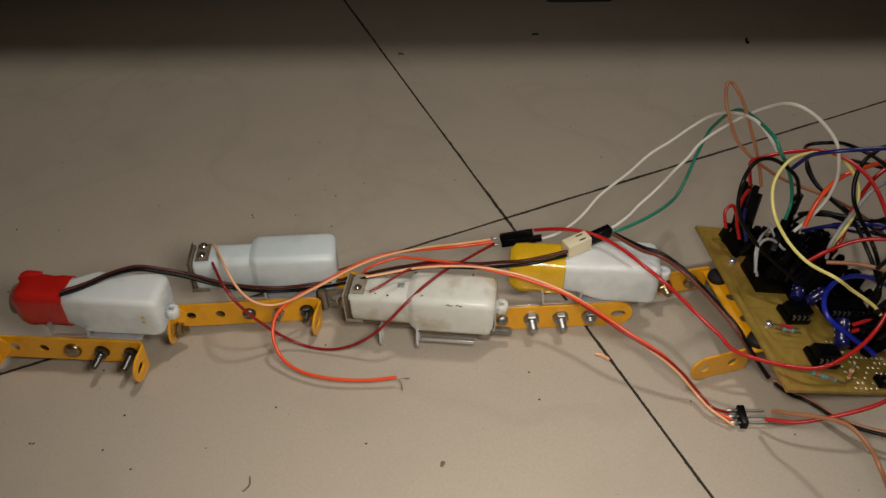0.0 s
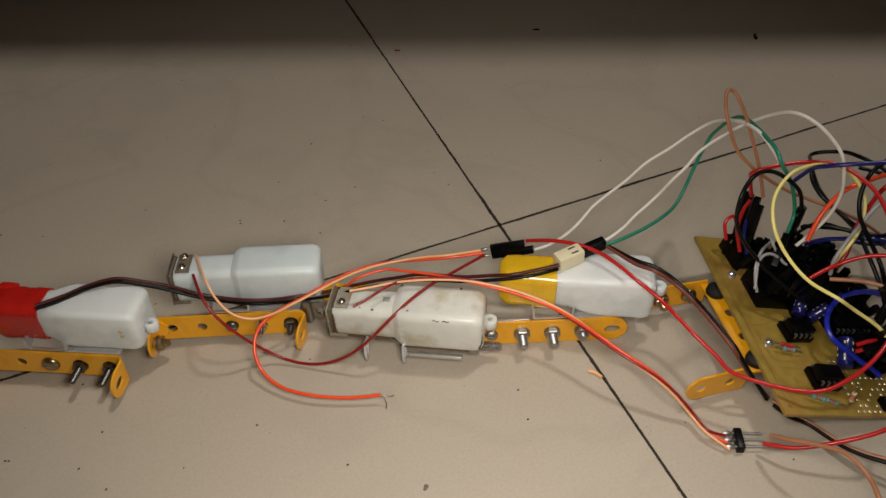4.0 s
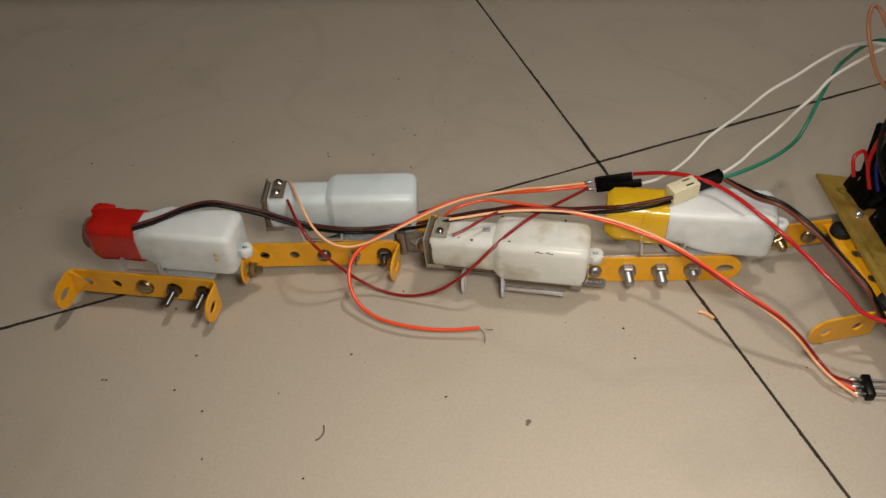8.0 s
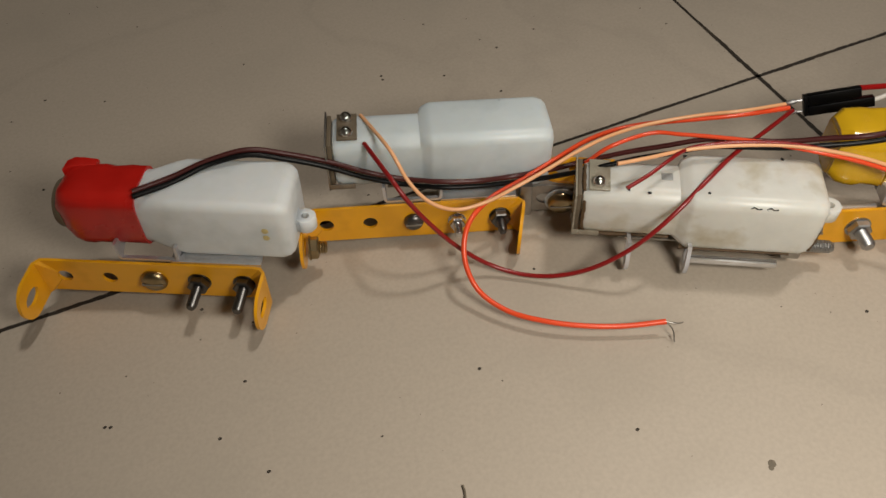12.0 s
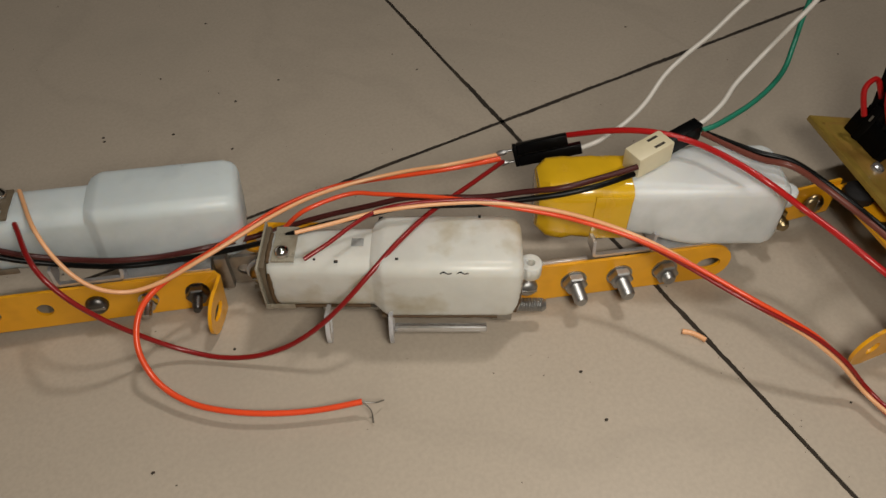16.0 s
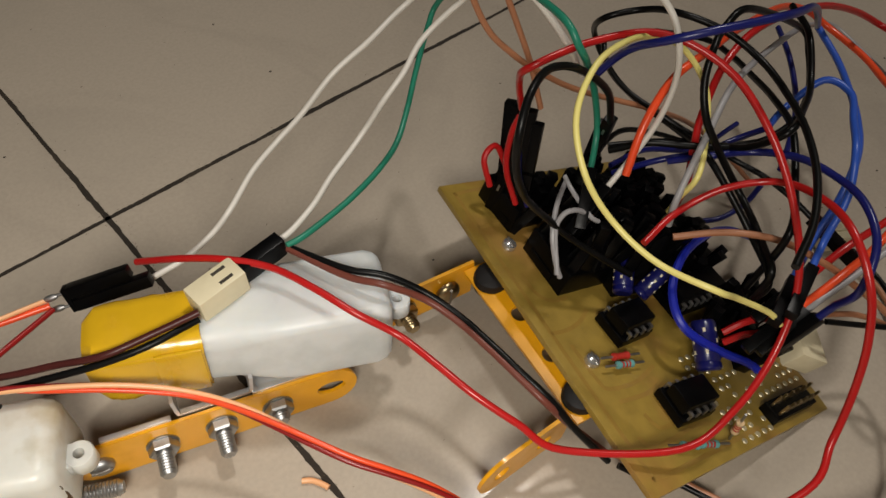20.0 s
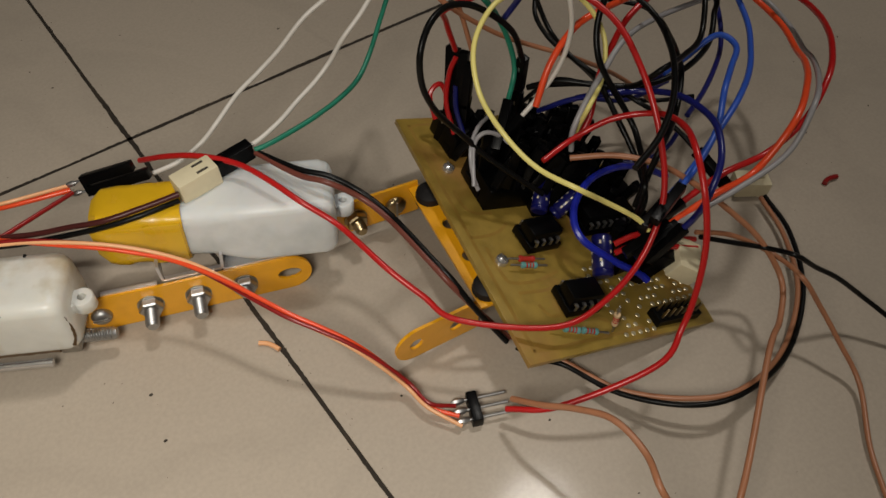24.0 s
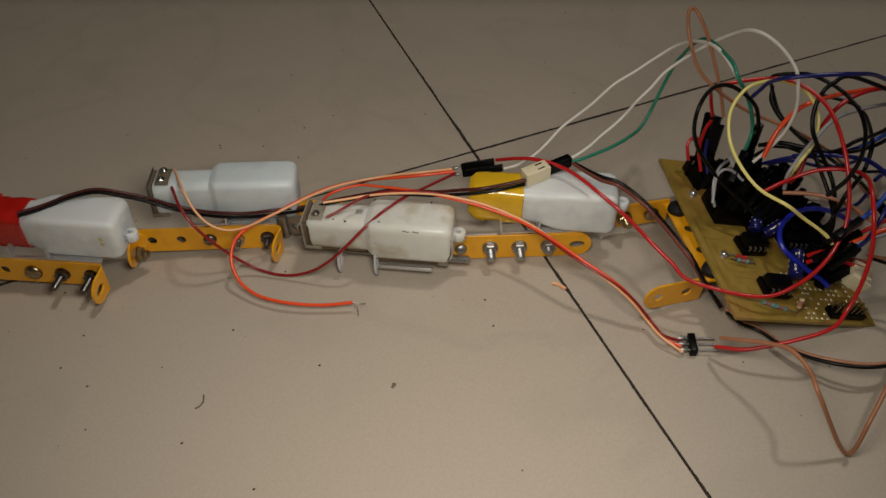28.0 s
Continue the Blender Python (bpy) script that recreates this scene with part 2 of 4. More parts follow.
def lathe(bm, profile, n=16, m=None):
    """Turns a profile of (radius, z) about z."""
    rings, made = [], []
    for r, z in profile:
        ring = [bm.verts.new((r * math.cos(2 * math.pi * i / n), r * math.sin(2 * math.pi * i / n), z)) for i in range(n)]
        rings.append(ring)
        made += ring
    for a, b in zip(rings, rings[1:]):
        for i in range(n):
            bm.faces.new((a[i], a[(i + 1) % n], b[(i + 1) % n], b[i]))
    bm.faces.new(rings[0][::-1])
    bm.faces.new(rings[-1])
    if m is not None:
        bmesh.ops.transform(bm, matrix=m, verts=made)
    return made


def lathe_bm(profile, n=16, m=None):
    bm = bmesh.new()
    lathe(bm, profile, n, m)
    return bm


def smooth_path(pts, per=7):
    """A Catmull-Rom curve through a few points."""
    p = [Vector(q) for q in pts]
    p = [p[0] * 2 - p[1]] + p + [p[-1] * 2 - p[-2]]
    out = []
    for i in range(1, len(p) - 2):
        a, b, c, d = p[i - 1:i + 3]
        for k in range(per):
            t = k / per
            out.append(0.5 * (2 * b + (c - a) * t + (2 * a - 5 * b + 4 * c - d) * t * t + (3 * b - a - 3 * c + d) * t ** 3))
    return out + [p[-2]]


def tube(bm, path, r, n=9):
    """Sweeps a round section along a path, without twist."""
    rings = []
    up = None
    for i, q in enumerate(path):
        t = (path[min(i + 1, len(path) - 1)] - path[max(i - 1, 0)]).normalized()
        if up is None:
            up = t.orthogonal().normalized()
        up = (up - t * up.dot(t)).normalized()
        s = t.cross(up)
        rings.append([bm.verts.new(q + (up * math.cos(2 * math.pi * k / n) + s * math.sin(2 * math.pi * k / n)) * r) for k in range(n)])
    for a, b in zip(rings, rings[1:]):
        for k in range(n):
            bm.faces.new((a[k], a[(k + 1) % n], b[(k + 1) % n], b[k]))
    bm.faces.new(rings[0][::-1])
    bm.faces.new(rings[-1])


def loft(bm, sections, n=28):
    """Joins rounded rectangles (x, y0, y1, z0, z1, radius) along x."""
    rings = []
    for x, y0, y1, z0, z1, r in sections:
        ring = []
        for cx, cz, a0 in ((y1 - r, z1 - r, 0), (y0 + r, z1 - r, 90), (y0 + r, z0 + r, 180), (y1 - r, z0 + r, 270)):
            for k in range(n // 4):
                a = radians(a0 + 90 * k / (n // 4 - 1))
                ring.append(bm.verts.new((x, cx + r * math.cos(a), cz + r * math.sin(a))))
        rings.append(ring)
    m = len(rings[0])
    for a, b in zip(rings, rings[1:]):
        for k in range(m):
            bm.faces.new((a[k], a[(k + 1) % m], b[(k + 1) % m], b[k]))
    bm.faces.new(rings[0][::-1])
    bm.faces.new(rings[-1])


def plate(holes, left, right, half=6.3, thick=0.9, hole_r=2.1, round_left=False, round_right=False, bend_left=0.0, bend_right=0.0, slots=(), turn_right=90.0):
    """A drilled strip in the x-z plane, holes at the given lengths; past bend_left and bend_right it is folded towards -y."""
    bm = bmesh.new()
    N = 8
    cuts = [left] + [(a + b) / 2 for a, b in zip(holes, holes[1:])] + [right]
    quads = []
    for i, h in enumerate(holes):
        u0, u1 = cuts[i], cuts[i + 1]
        per = []
        for k in range(N):
            per.append((u1, -half + 2 * half * k / N))
        for k in range(N):
            per.append((u1 - (u1 - u0) * k / N, half))
        for k in range(N):
            per.append((u0, half - 2 * half * k / N))
        for k in range(N):
            per.append((u0 + (u1 - u0) * k / N, -half))
        outer, inner = [], []
        for u, v in per:
            if round_right and i == len(holes) - 1 and u > u1 - half:
                d = Vector((u - (u1 - half), v))
                if d.length > half:
                    d = d.normalized() * half
                if abs(u - u1) < 1e-6 or d.length >= half - 1e-6:
                    u, v = u1 - half + d.x, d.y
            if round_left and i == 0 and u < u0 + half:
                d = Vector((u - (u0 + half), v))
                if d.length > half:
                    d = d.normalized() * half
                u, v = u0 + half + d.x, d.y
            a = math.atan2(v, u - h)
            rx = hole_r * (1.6 if i in slots else 1.0)
            outer.append((u, v))
            inner.append((h + rx * math.cos(a), hole_r * math.sin(a)))
        m = len(outer)
        for k in range(m):
            quads.append((outer[k], outer[(k + 1) % m], inner[(k + 1) % m], inner[k]))
    R = 1.6

    def place(u, v, off):
        if bend_right and u > bend_right:
            s = u - bend_right
            full = radians(turn_right)
            a = min(s / R, full)
            rest = max(0.0, s - R * full)
            x, y = bend_right + R * math.sin(a) + rest * math.cos(full), -R * (1 - math.cos(a)) - rest * math.sin(full)
            return Vector((x + off * math.sin(a), y + off * math.cos(a), v))
        if bend_left and u < bend_left:
            s = bend_left - u
            a = min(s / R, math.pi / 2)
            x, y = bend_left - R * math.sin(a), -R * (1 - math.cos(a))
            y -= max(0.0, s - R * math.pi / 2)
            return Vector((x - off * math.sin(a), y + off * math.cos(a), v))
        return Vector((u, off, v))

    cache = {}

    def vert(uv, off):
        key = (round(uv[0], 3), round(uv[1], 3), off)
        if key not in cache:
            cache[key] = bm.verts.new(place(uv[0], uv[1], off))
        return cache[key]

    edges = {}
    for q in quads:
        if len({(round(a, 3), round(b, 3)) for a, b in q}) < 4:
            continue
        bm.faces.new([vert(p, 0.0) for p in q])
        bm.faces.new([vert(p, thick) for p in reversed(q)])
        for a, b in zip(q, q[1:] + q[:1]):
            ka, kb = (round(a[0], 3), round(a[1], 3)), (round(b[0], 3), round(b[1], 3))
            if (kb, ka) in edges:
                del edges[(kb, ka)]
            else:
                edges[(ka, kb)] = (a, b)
    for a, b in edges.values():
        bm.faces.new((vert(a, 0.0), vert(a, thick), vert(b, thick), vert(b, 0.0)))
    return bm


def thread_profile(r, length, pitch=0.7):
    out, z = [(r * 0.8, 0.0)], 0.0
    while z < length - pitch:
        out += [(r, z + pitch * 0.3), (r * 0.86, z + pitch * 0.8)]
        z += pitch
    return out + [(r * 0.7, length)]


AWAY = Matrix.Rotation(radians(90), 4, "X")     # turns +z to -y


def bolt(parent, x, y, z, length=9.0, metal=None, turn=AWAY, nut=True, r=1.9, name="bolt", hexr=3.3):
    """A threaded end through the strip, with its hexagon nut, both as one part with a sub-part."""
    metal = metal or ZINC
    at = Matrix.Translation((x * MM, y * MM, z * MM)) @ turn
    b = part(name, lathe_bm(thread_profile(r, length), 12), metal, parent, at=at)
    if nut:
        bm = bmesh.new()
        lathe(bm, [(hexr * 0.9, 0.15), (hexr, 0.5), (hexr, 2.2), (hexr * 0.88, 2.6)], 6)
        lathe(bm, [(hexr * 1.08, -0.1), (hexr * 1.08, 0.35)], 18)
        part("nut", bm, metal, b)
    return b


def screw(parent, x, y, z, r=3.2, metal=None, turn=AWAY, name="screw"):
    """A round slotted screw head."""
    metal = metal or BRASS
    bm = bmesh.new()
    lathe(bm, [(r, 0), (r, 0.7), (r * 0.86, 1.5), (r * 0.55, 2.0), (r * 0.12, 2.15)], 20)
    at = Matrix.Translation((x * MM, y * MM, z * MM)) @ turn
    s = part(name, bm, metal, parent, at=at)
    part("slot", box_bm(-r * 0.8, -0.3, 1.75, r * 0.8, 0.3, 2.2), DULL, s)
    return s

# ---- the room ----
floor = tagged(link_mesh("floor", box_bm(-2400, -2400, -40, 3000, 2400, -0.25), GROUT, False), "beige polished tile floor with dark narrow joints", "floor", kind="structure")
tile_bm = bmesh.new()
bmesh.ops.create_grid(tile_bm, x_segments=1, y_segments=1, size=299.45)
up = bmesh.ops.extrude_face_region(tile_bm, geom=list(tile_bm.faces))
for v in [g for g in up["geom"] if isinstance(g, bmesh.types.BMVert)]:
    v.co.z += 8
rim = [e for e in tile_bm.edges if all(v.co.z > 7 for v in e.verts)]
bmesh.ops.bevel(tile_bm, geom=rim, offset=0.15, segments=2, affect="EDGES", profile=0.5)
first_tile = part("tile", tile_bm, TILE, floor, at=lp(-300, 300, -8), smooth=False)
for i in range(-4, 5):
    for j in range(-4, 4):
        if (i, j) != (-1, 0):
            again(first_tile, lp(600 * i + 300, 600 * j + 300, -8), floor)
# ragged dirty filling of the two joints that cross under the robot
rnd = random.Random(17)
for nm, turn in (("grout_line_a", 0), ("grout_line_b", 90)):
    gl = bmesh.new()
    rows_ = []
    wob = 0.0
    for k in range(701):
        x = -350 + k
        wob = 0.85 * wob + rnd.uniform(-0.1, 0.1)
        hw = 0.62 + 0.16 * math.sin(x * 0.021 + turn) + 0.10 * math.sin(x * 0.11) + rnd.uniform(-0.13, 0.13)
        rows_.append((gl.verts.new((x, wob - hw, 0.07)), gl.verts.new((x, wob + hw, 0.07))))
    for a, b in zip(rows_, rows_[1:]):
        gl.faces.new((a[0], b[0], b[1], a[1]))
    line = link_mesh(nm, gl, GROUT, False)
    line.matrix_world = lp(0, 0, 0, 0, 0, turn)
    tagged(line, "dark ragged dirty grout between floor tiles", "grout", kind="structure")
for nm, b in (("wall_north", (-2400, 2400, -40, 3000, 2520, 2750)), ("wall_south", (-2400, -2520, -40, 3000, -2400, 2750)),
              ("wall_east", (3000, -2520, -40, 3120, 2520, 2750)), ("wall_west", (-2520, -2520, -40, -2400, 2520, 2750))):
    tagged(link_mesh(nm, box_bm(*b), WALLS, False), "plain cream painted room wall", "wall", kind="structure")
tagged(link_mesh("ceiling", box_bm(-2520, -2520, 2750, 3120, 2520, 2850), WALLS, False), "plain cream painted ceiling", "ceiling", kind="structure")

fixture = thing("ceiling_lamp", Matrix.Translation(LAMP_AT), "round white ceiling lamp with a metal rim", "lamp")
rim_bm = bmesh.new()
n_rim = 48
rings = []
for r_, z_ in ((134, 2), (150, 2), (150, 40), (134, 40)):
    rings.append([rim_bm.verts.new((r_ * math.cos(2 * math.pi * k / n_rim), r_ * math.sin(2 * math.pi * k / n_rim), z_)) for k in range(n_rim)])
for a, b in zip(rings, rings[1:] + rings[:1]):
    for k in range(n_rim):
        rim_bm.faces.new((a[k], a[(k + 1) % n_rim], b[(k + 1) % n_rim], b[k]))
part("rim", rim_bm, LAMP_METAL, fixture)
part("base_plate", lathe_bm([(142, 41), (142, 60), (40, 60), (40, 149)], 48), LAMP_METAL, fixture)

# Low bed; its unseen side rail is sized to shade tiles behind the robot.
BED = pose(0.10, 0.18, 0, 0, 0, -25.7)
bed = thing("bed", BED, "dark wooden low bed on square block feet", "bed")
part("side_rail", box_bm(-900, 34, 60, 900, 64, 415, 4), DARKWOOD, bed)
part("base_board", box_bm(-900, 64, 235, 900, 1350, 265, 3), DARKWOOD, bed)
part("end_rail", box_bm(-930, 34, 60, -900, 1350, 415, 4), DARKWOOD, bed)
part("end_rail", box_bm(900, 34, 60, 930, 1350, 415, 4), DARKWOOD, bed)
foot = part("foot", box_bm(-25, -22, 0, 25, 40, 236, 3), DARKWOOD, bed, at=lp(44, 64, 0))
for x, y in ((-840, 70), (840, 70), (-840, 1250), (840, 1250), (40, 1250)):
    again(foot, lp(x, y, 0))

# ---- gear motors ----


def gear_motor(m, label, wide_at=26, flare=8, tape=None, tape_to=22, old=False, length=62.0, terminals=True, step=True, lug_z=9.0, plastic=None):
    """A straight plastic gear motor lying along x, its motor end at 0; base at z = 0."""
    ob = thing("gear_motor", m, label, "motor", "gear motors of the robot")
    nyl = plastic or NYLON
    w0, w1, hb, ht = 7.6, 9.6, 1.4, 18.4
    s = [(0, -w0 + 2.4, w0 - 2.4, hb + 2.4, ht - 2.4, 3.0), (0.8, -w0 + 0.8, w0 - 0.8, hb + 0.8, ht - 0.8, 3.4), (2.4, -w0, w0, hb, ht, 4.4), (wide_at - 1.2, -w0, w0, hb, ht, 4.4)]
    if step:
        s += [(wide_at - 0.4, -w0 - 0.2, w1 - 0.8, hb, ht + 0.6, 3.2), (wide_at + flare * 0.5, -w0 - 1.2, w1, 0.6, 19.4, 2.8), (wide_at + flare, -w1, w1, 0, 20, 3.2)]
    else:
        s += [(wide_at + flare * 0.25, -w0 - 0.3, w0 + 0.3, hb - 0.3, ht + 0.2, 4.6), (wide_at + flare * 0.75, -w1 + 0.3, w1 - 0.3, 0.3, 19.6, 3.2), (wide_at + flare, -w1, w1, 0, 20, 2.6)]
    rr = 3.2 if step else 2.4
    s += [(length - 3.6, -w1, w1, 0, 20, rr), (length - 1.6, -w1 + 0.5, w1 - 0.5, 0.5, 19.5, rr), (length - 0.5, -w1 + 1.4, w1 - 1.4, 1.4, 18.6, rr - 0.4), (length, -w1 + 2.8, w1 - 2.8, 2.8, 17.2, rr - 1.2)]
    bm = bmesh.new()
    loft(bm, s)
    part("gearbox_housing", bm, nyl, ob, smooth=True)
    # pierced lug at the gear end
    if lug_z:
        lug = bmesh.new()
        prof = [(1.1, 0), (2.7, 0), (2.9, 0.3), (2.9, 3.9), (2.7, 4.2), (1.1, 4.2)]
        n = 20
        rg = [[lug.verts.new((r_ * math.cos(2 * math.pi * k / n), r_ * math.sin(2 * math.pi * k / n), z_)) for k in range(n)] for r_, z_ in prof]
        for a, b in zip(rg, rg[1:] + rg[:1]):
            for k in range(n):
                lug.faces.new((a[k], a[(k + 1) % n], b[(k + 1) % n], b[k]))
        add_box(lug, -4.5, -2.6, 0.2, -1.0, 2.6, 4.0, 0.4)
        part("lug", lug, nyl, ob, at=lp(length + 2.2, -1.5, lug_z))
    # moulded marks
    marks = bmesh.new()
    dots = ((17.3, -5.8, 0.9, 0.6), (27.2, 8.4, 1.0, 0.8), (32.1, -6.4, 0.8, 0.7), (52.2, 7.4, 0.6, 0.9), (12.2, -5.0, 0.5, 0.5)) if old else ((wide_at + 1, 7.8, 1.6, 0.8), (length - 14, 6.5, 0.7, 0.5))
    for x, y, sx, sy in dots:
        add_box(marks, x, y, 19.0 if x > wide_at + flare else 18.2, x + sx, y + sy, 20.05 if x > wide_at + flare else 18.5)
    if old:
        for x in (42.8, 46.8):
            tube(marks, smooth_path([(x, -9.1, 18.2), (x + 0.9, -9.0, 18.6), (x + 1.8, -9.15, 18.2), (x + 2.8, -9.1, 18.35)], 5), 0.2, 6)
        seam = bmesh.new()
        tube(seam, smooth_path([(36, -9.0, 18.35), (48, -9.02, 18.35), (59.5, -9.0, 18.35)], 4), 0.16, 6)
        part("mould_seam", seam, nyl, ob)
        part("label_trace", box_bm(21.0, -0.6, ht - 0.2, 24.0, 1.9, ht + 0.12, 0.05), PATCH, ob, "rubbed grey patch of an old label")
    if step:
        part("mould_mark", marks, RUBBER if old else nyl, ob, smooth=False)
    if old:
        # uneven dark brown lines along the lower edges and both ends
        for k, pts in enumerate(([(1.2, -w0 + 0.9, ht - 3), (1.0, -w0 + 0.3, hb + 8), (1.6, -w0 + 0.7, hb + 2.0), (6, -w0 + 0.9, hb + 1.0), (16, -w0 + 1.0, hb + 1.0), (25, -w0 + 0.9, hb + 1.0)],
                                 [(28, -w1 + 0.8, 0.9), (36, -w1 + 0.8, 0.7), (46, -w1 + 0.8, 0.8), (57, -w1 + 0.8, 0.8)],
                                 [(61.2, -w1 + 0.6, 3.0), (62.2, -w1 + 1.4, 6.0), (62.3, -w1 + 1.8, 11.0), (61.8, -w1 + 1.4, 16.0)],
                                 [(1.0, -w0 + 2.4, ht - 1.0), (0.9, -2, ht - 0.5), (1.0, 4, ht - 0.6)])):
            gb = bmesh.new()
            tube(gb, smooth_path(pts, 8), 0.5, 6)
            for v in gb.verts:
                v.co += Vector(noise.noise_vector(v.co * 0.7 + Vector((k * 7.0, 0, 0)))) * 0.28
            part("grime_line", gb, EDGE_BROWN, ob, "dark brown uneven line along an edge")
    # the clip round the motor end
    if tape is None:
        part("end_cap", box_bm(-0.9, -w0 + 0.8, hb + 0.8, 0.3, w0 - 0.8, ht - 0.8, 0.25), BROWN_CARD, ob)
        clip = bmesh.new()
        for ys in (-w0 - 0.35, w0 + 0.05):
            add_box(clip, -1.2, ys, hb + 1.2, 6.0, ys + 0.3, hb + 3.0, 0.1)
        add_box(clip, -1.5, -w0 - 0.3, hb + 0.8, -1.0, w0 + 0.3, ht - 0.2, 0.15)
        part("metal_clip", clip, AGED if old else DULL, ob)
    if terminals:
        part("terminal_plate", box_bm(2.0, -5.6, ht - 0.3, 7.6, 5.6, ht + 0.35, 0.12), AGED if old else BROWN_CARD, ob)
        for y in ((-3.2,) if old else (-3.2, 3.4)):
            part("terminal", box_bm(3.4, y - 1.3, ht + 0.3, 6.2, y + 1.3, ht + 0.75, 0.15), DULL, ob)
            blob = lathe_bm([(1.9, 0), (1.8, 0.7), (1.2, 1.5), (0.3, 2.0)], 10)
            part("solder_blob", blob, CHROME, ob, at=lp(4.6, y, ht + 0.6, 8, -10, 0))
    if tape is not None:
        tb = bmesh.new()
        rnd = random.Random(5 if tape is RED_TAPE else 8)
        sec = []
        K = 10
        for k in range(K + 1):
            x = -0.7 + (tape_to + 0.7) * k / K
            e = 0.45 + 0.25 * rnd.random()
            cap = 2.0 if k == 0 else (0.5 if k == 1 else 0.0)
            sec.append((x, -w0 - e + cap, w0 + e - cap, hb - e + cap, ht + e - cap, 4.0))
        loft(tb, sec)
        for v in tb.verts:
            v.co += Vector(noise.noise_vector(v.co * 0.35)) * 0.35
        tp = part("tape", tb, tape, ob, "red insulating tape wound round the motor end" if tape is RED_TAPE else "yellow adhesive tape wound round the motor end")
        lap = bmesh.new()
        if tape is RED_TAPE:
            loft(lap, [(-0.7, 3.0, 7.0, ht - 2.5, ht + 0.5, 0.4), (1.4, 3.8, 7.8, ht - 1, ht + 1.2, 0.5), (4.0, 4.6, 8.0, ht - 1, ht + 1.0, 0.4), (7.5, 5.6, 8.0, ht - 1, ht + 0.4, 0.2)])
            part("tape_end", lap, tape, tp)
            part("end_cap", lathe_bm([(6.6, -1.6), (7.0, -0.6), (7.0, 0.5)], 24, Matrix.Translation((-0.6, 0, 9.9)) @ Matrix.Rotation(radians(90), 4, "Y")), BROWN_CARD, ob)
        else:
            add_box(lap, 13, -w0 - 1.1, 3, tape_to - 0.3, -w0 - 0.4, 17, 0.2)
            part("tape_end", lap, tape, tp)
            part("end_cap", box_bm(-1.0, -5.0, 4.2, -0.3, 5.0, 15.5, 0.3), YELLOW_TAPE, ob)
    return ob


HEAD = pose(-0.2097, -0.0092, 0.0100, -3.0, 3.2, -25.2)
NECK = pose(-0.1357, -0.0181, 0.0082, -4.0, 3.6, -17.2)
TAIL = pose(-0.0109, -0.0765, 0.0070, -3.0, 1.5, -19.5)
MID = pose(-0.0927, -0.0374, 0.0082, 0, 0, -29.5)
head_motor = gear_motor(HEAD @ lp(-21.5, 12.0, 7.5), "white plastic gear motor, its end wound in red tape", tape=RED_TAPE, tape_to=21.5, step=False, wide_at=20, flare=12, terminals=False, lug_z=5.5)
gear_motor(NECK @ lp(-22.0, 12.2, 7.5), "bluish white plastic gear motor with bare soldered terminals", wide_at=26, flare=2.5, lug_z=0, plastic=NYLON_COOL)
gear_motor(MID, "yellowed stained plastic gear motor lying on the tiles", wide_at=27, flare=2.5, old=True, length=63, plastic=NYLON_OLD)
gear_motor(TAIL @ lp(-20.2, 15.0, 7.7, 0, 0, -8.5), "white plastic gear motor with yellow tape round its end", tape=YELLOW_TAPE, tape_to=22.5, step=False, wide_at=24, flare=16, terminals=False, lug_z=9.0)

for z in (9.0, 11.6):
    part("glue_spot", lathe_bm([(1.0, -0.1), (0.9, 0.12), (0.3, 0.22)], 10, Matrix.Translation((55.3, -9.6, z)) @ Matrix.Rotation(radians(90), 4, "X")), GLUE, head_motor, "dried yellowish glue spot")

# ---- yellow drilled brackets ----
PITCH = 12.7
FIVE = [-2 * PITCH, -PITCH, 0, PITCH, 2 * PITCH]


def motor_seat(ob, x0, x1):
    """The steel seat along the top of the strip and the open bent clip that holds the motor up."""
    part("seat_plate", box_bm(x0, 0.9, 6.3, x1, 15, 7.1, 0.2), SHINY, ob)
    clip = bmesh.new()
    bent = [(-8.6, 12.4), (-8.3, 8.2), (-8.0, 7.0), (-7.2, 6.5), (7.4, 6.5), (8.2, 7.0), (8.5, 8.2), (8.8, 12.2)]
    rows_ = []
    for i, (x, z) in enumerate(bent):
        a_, b_ = bent[max(0, i - 1)], bent[min(len(bent) - 1, i + 1)]
        n_ = Vector((-(b_[1] - a_[1]), b_[0] - a_[0])).normalized() * 0.8
        deep = 5.6 if z > 7.5 else 2.4
        rows_.append([clip.verts.new(v) for v in ((x, 1.2, z), (x, deep, z), (x + n_.x, deep, z + n_.y), (x + n_.x, 1.2, z + n_.y))])
    for a_, b_ in zip(rows_, rows_[1:]):
        for k in range(4):
            clip.faces.new((a_[k], b_[k], b_[(k + 1) % 4], a_[(k + 1) % 4]))
    clip.faces.new(rows_[0])
    clip.faces.new(rows_[-1][::-1])
    bmesh.ops.recalc_face_normals(clip, faces=clip.faces)
    held = part("bent_clip", clip, BRIGHT, ob)
    spring = bmesh.new()
    tube(spring, smooth_path([(-7.0, 8.0, 6.9), (-2.0, 7.6, 7.4), (3.0, 7.2, 9.4), (6.5, 7.0, 10.2), (7.2, 7.0, 8.6), (8.0, 6.0, 7.4)], 5), 0.42, 7)
    part("spring_wire", spring, DULL, held, "thin dark spring wire")


def double_angle(m, label, turn_right=90.0):
    """A five-hole strip with both ends folded to the front."""
    ob = thing("bracket", m, label, "bracket", "yellow brackets of the robot")
    holes = [-2 * PITCH - 13.3] + FIVE + [2 * PITCH + 13.3]
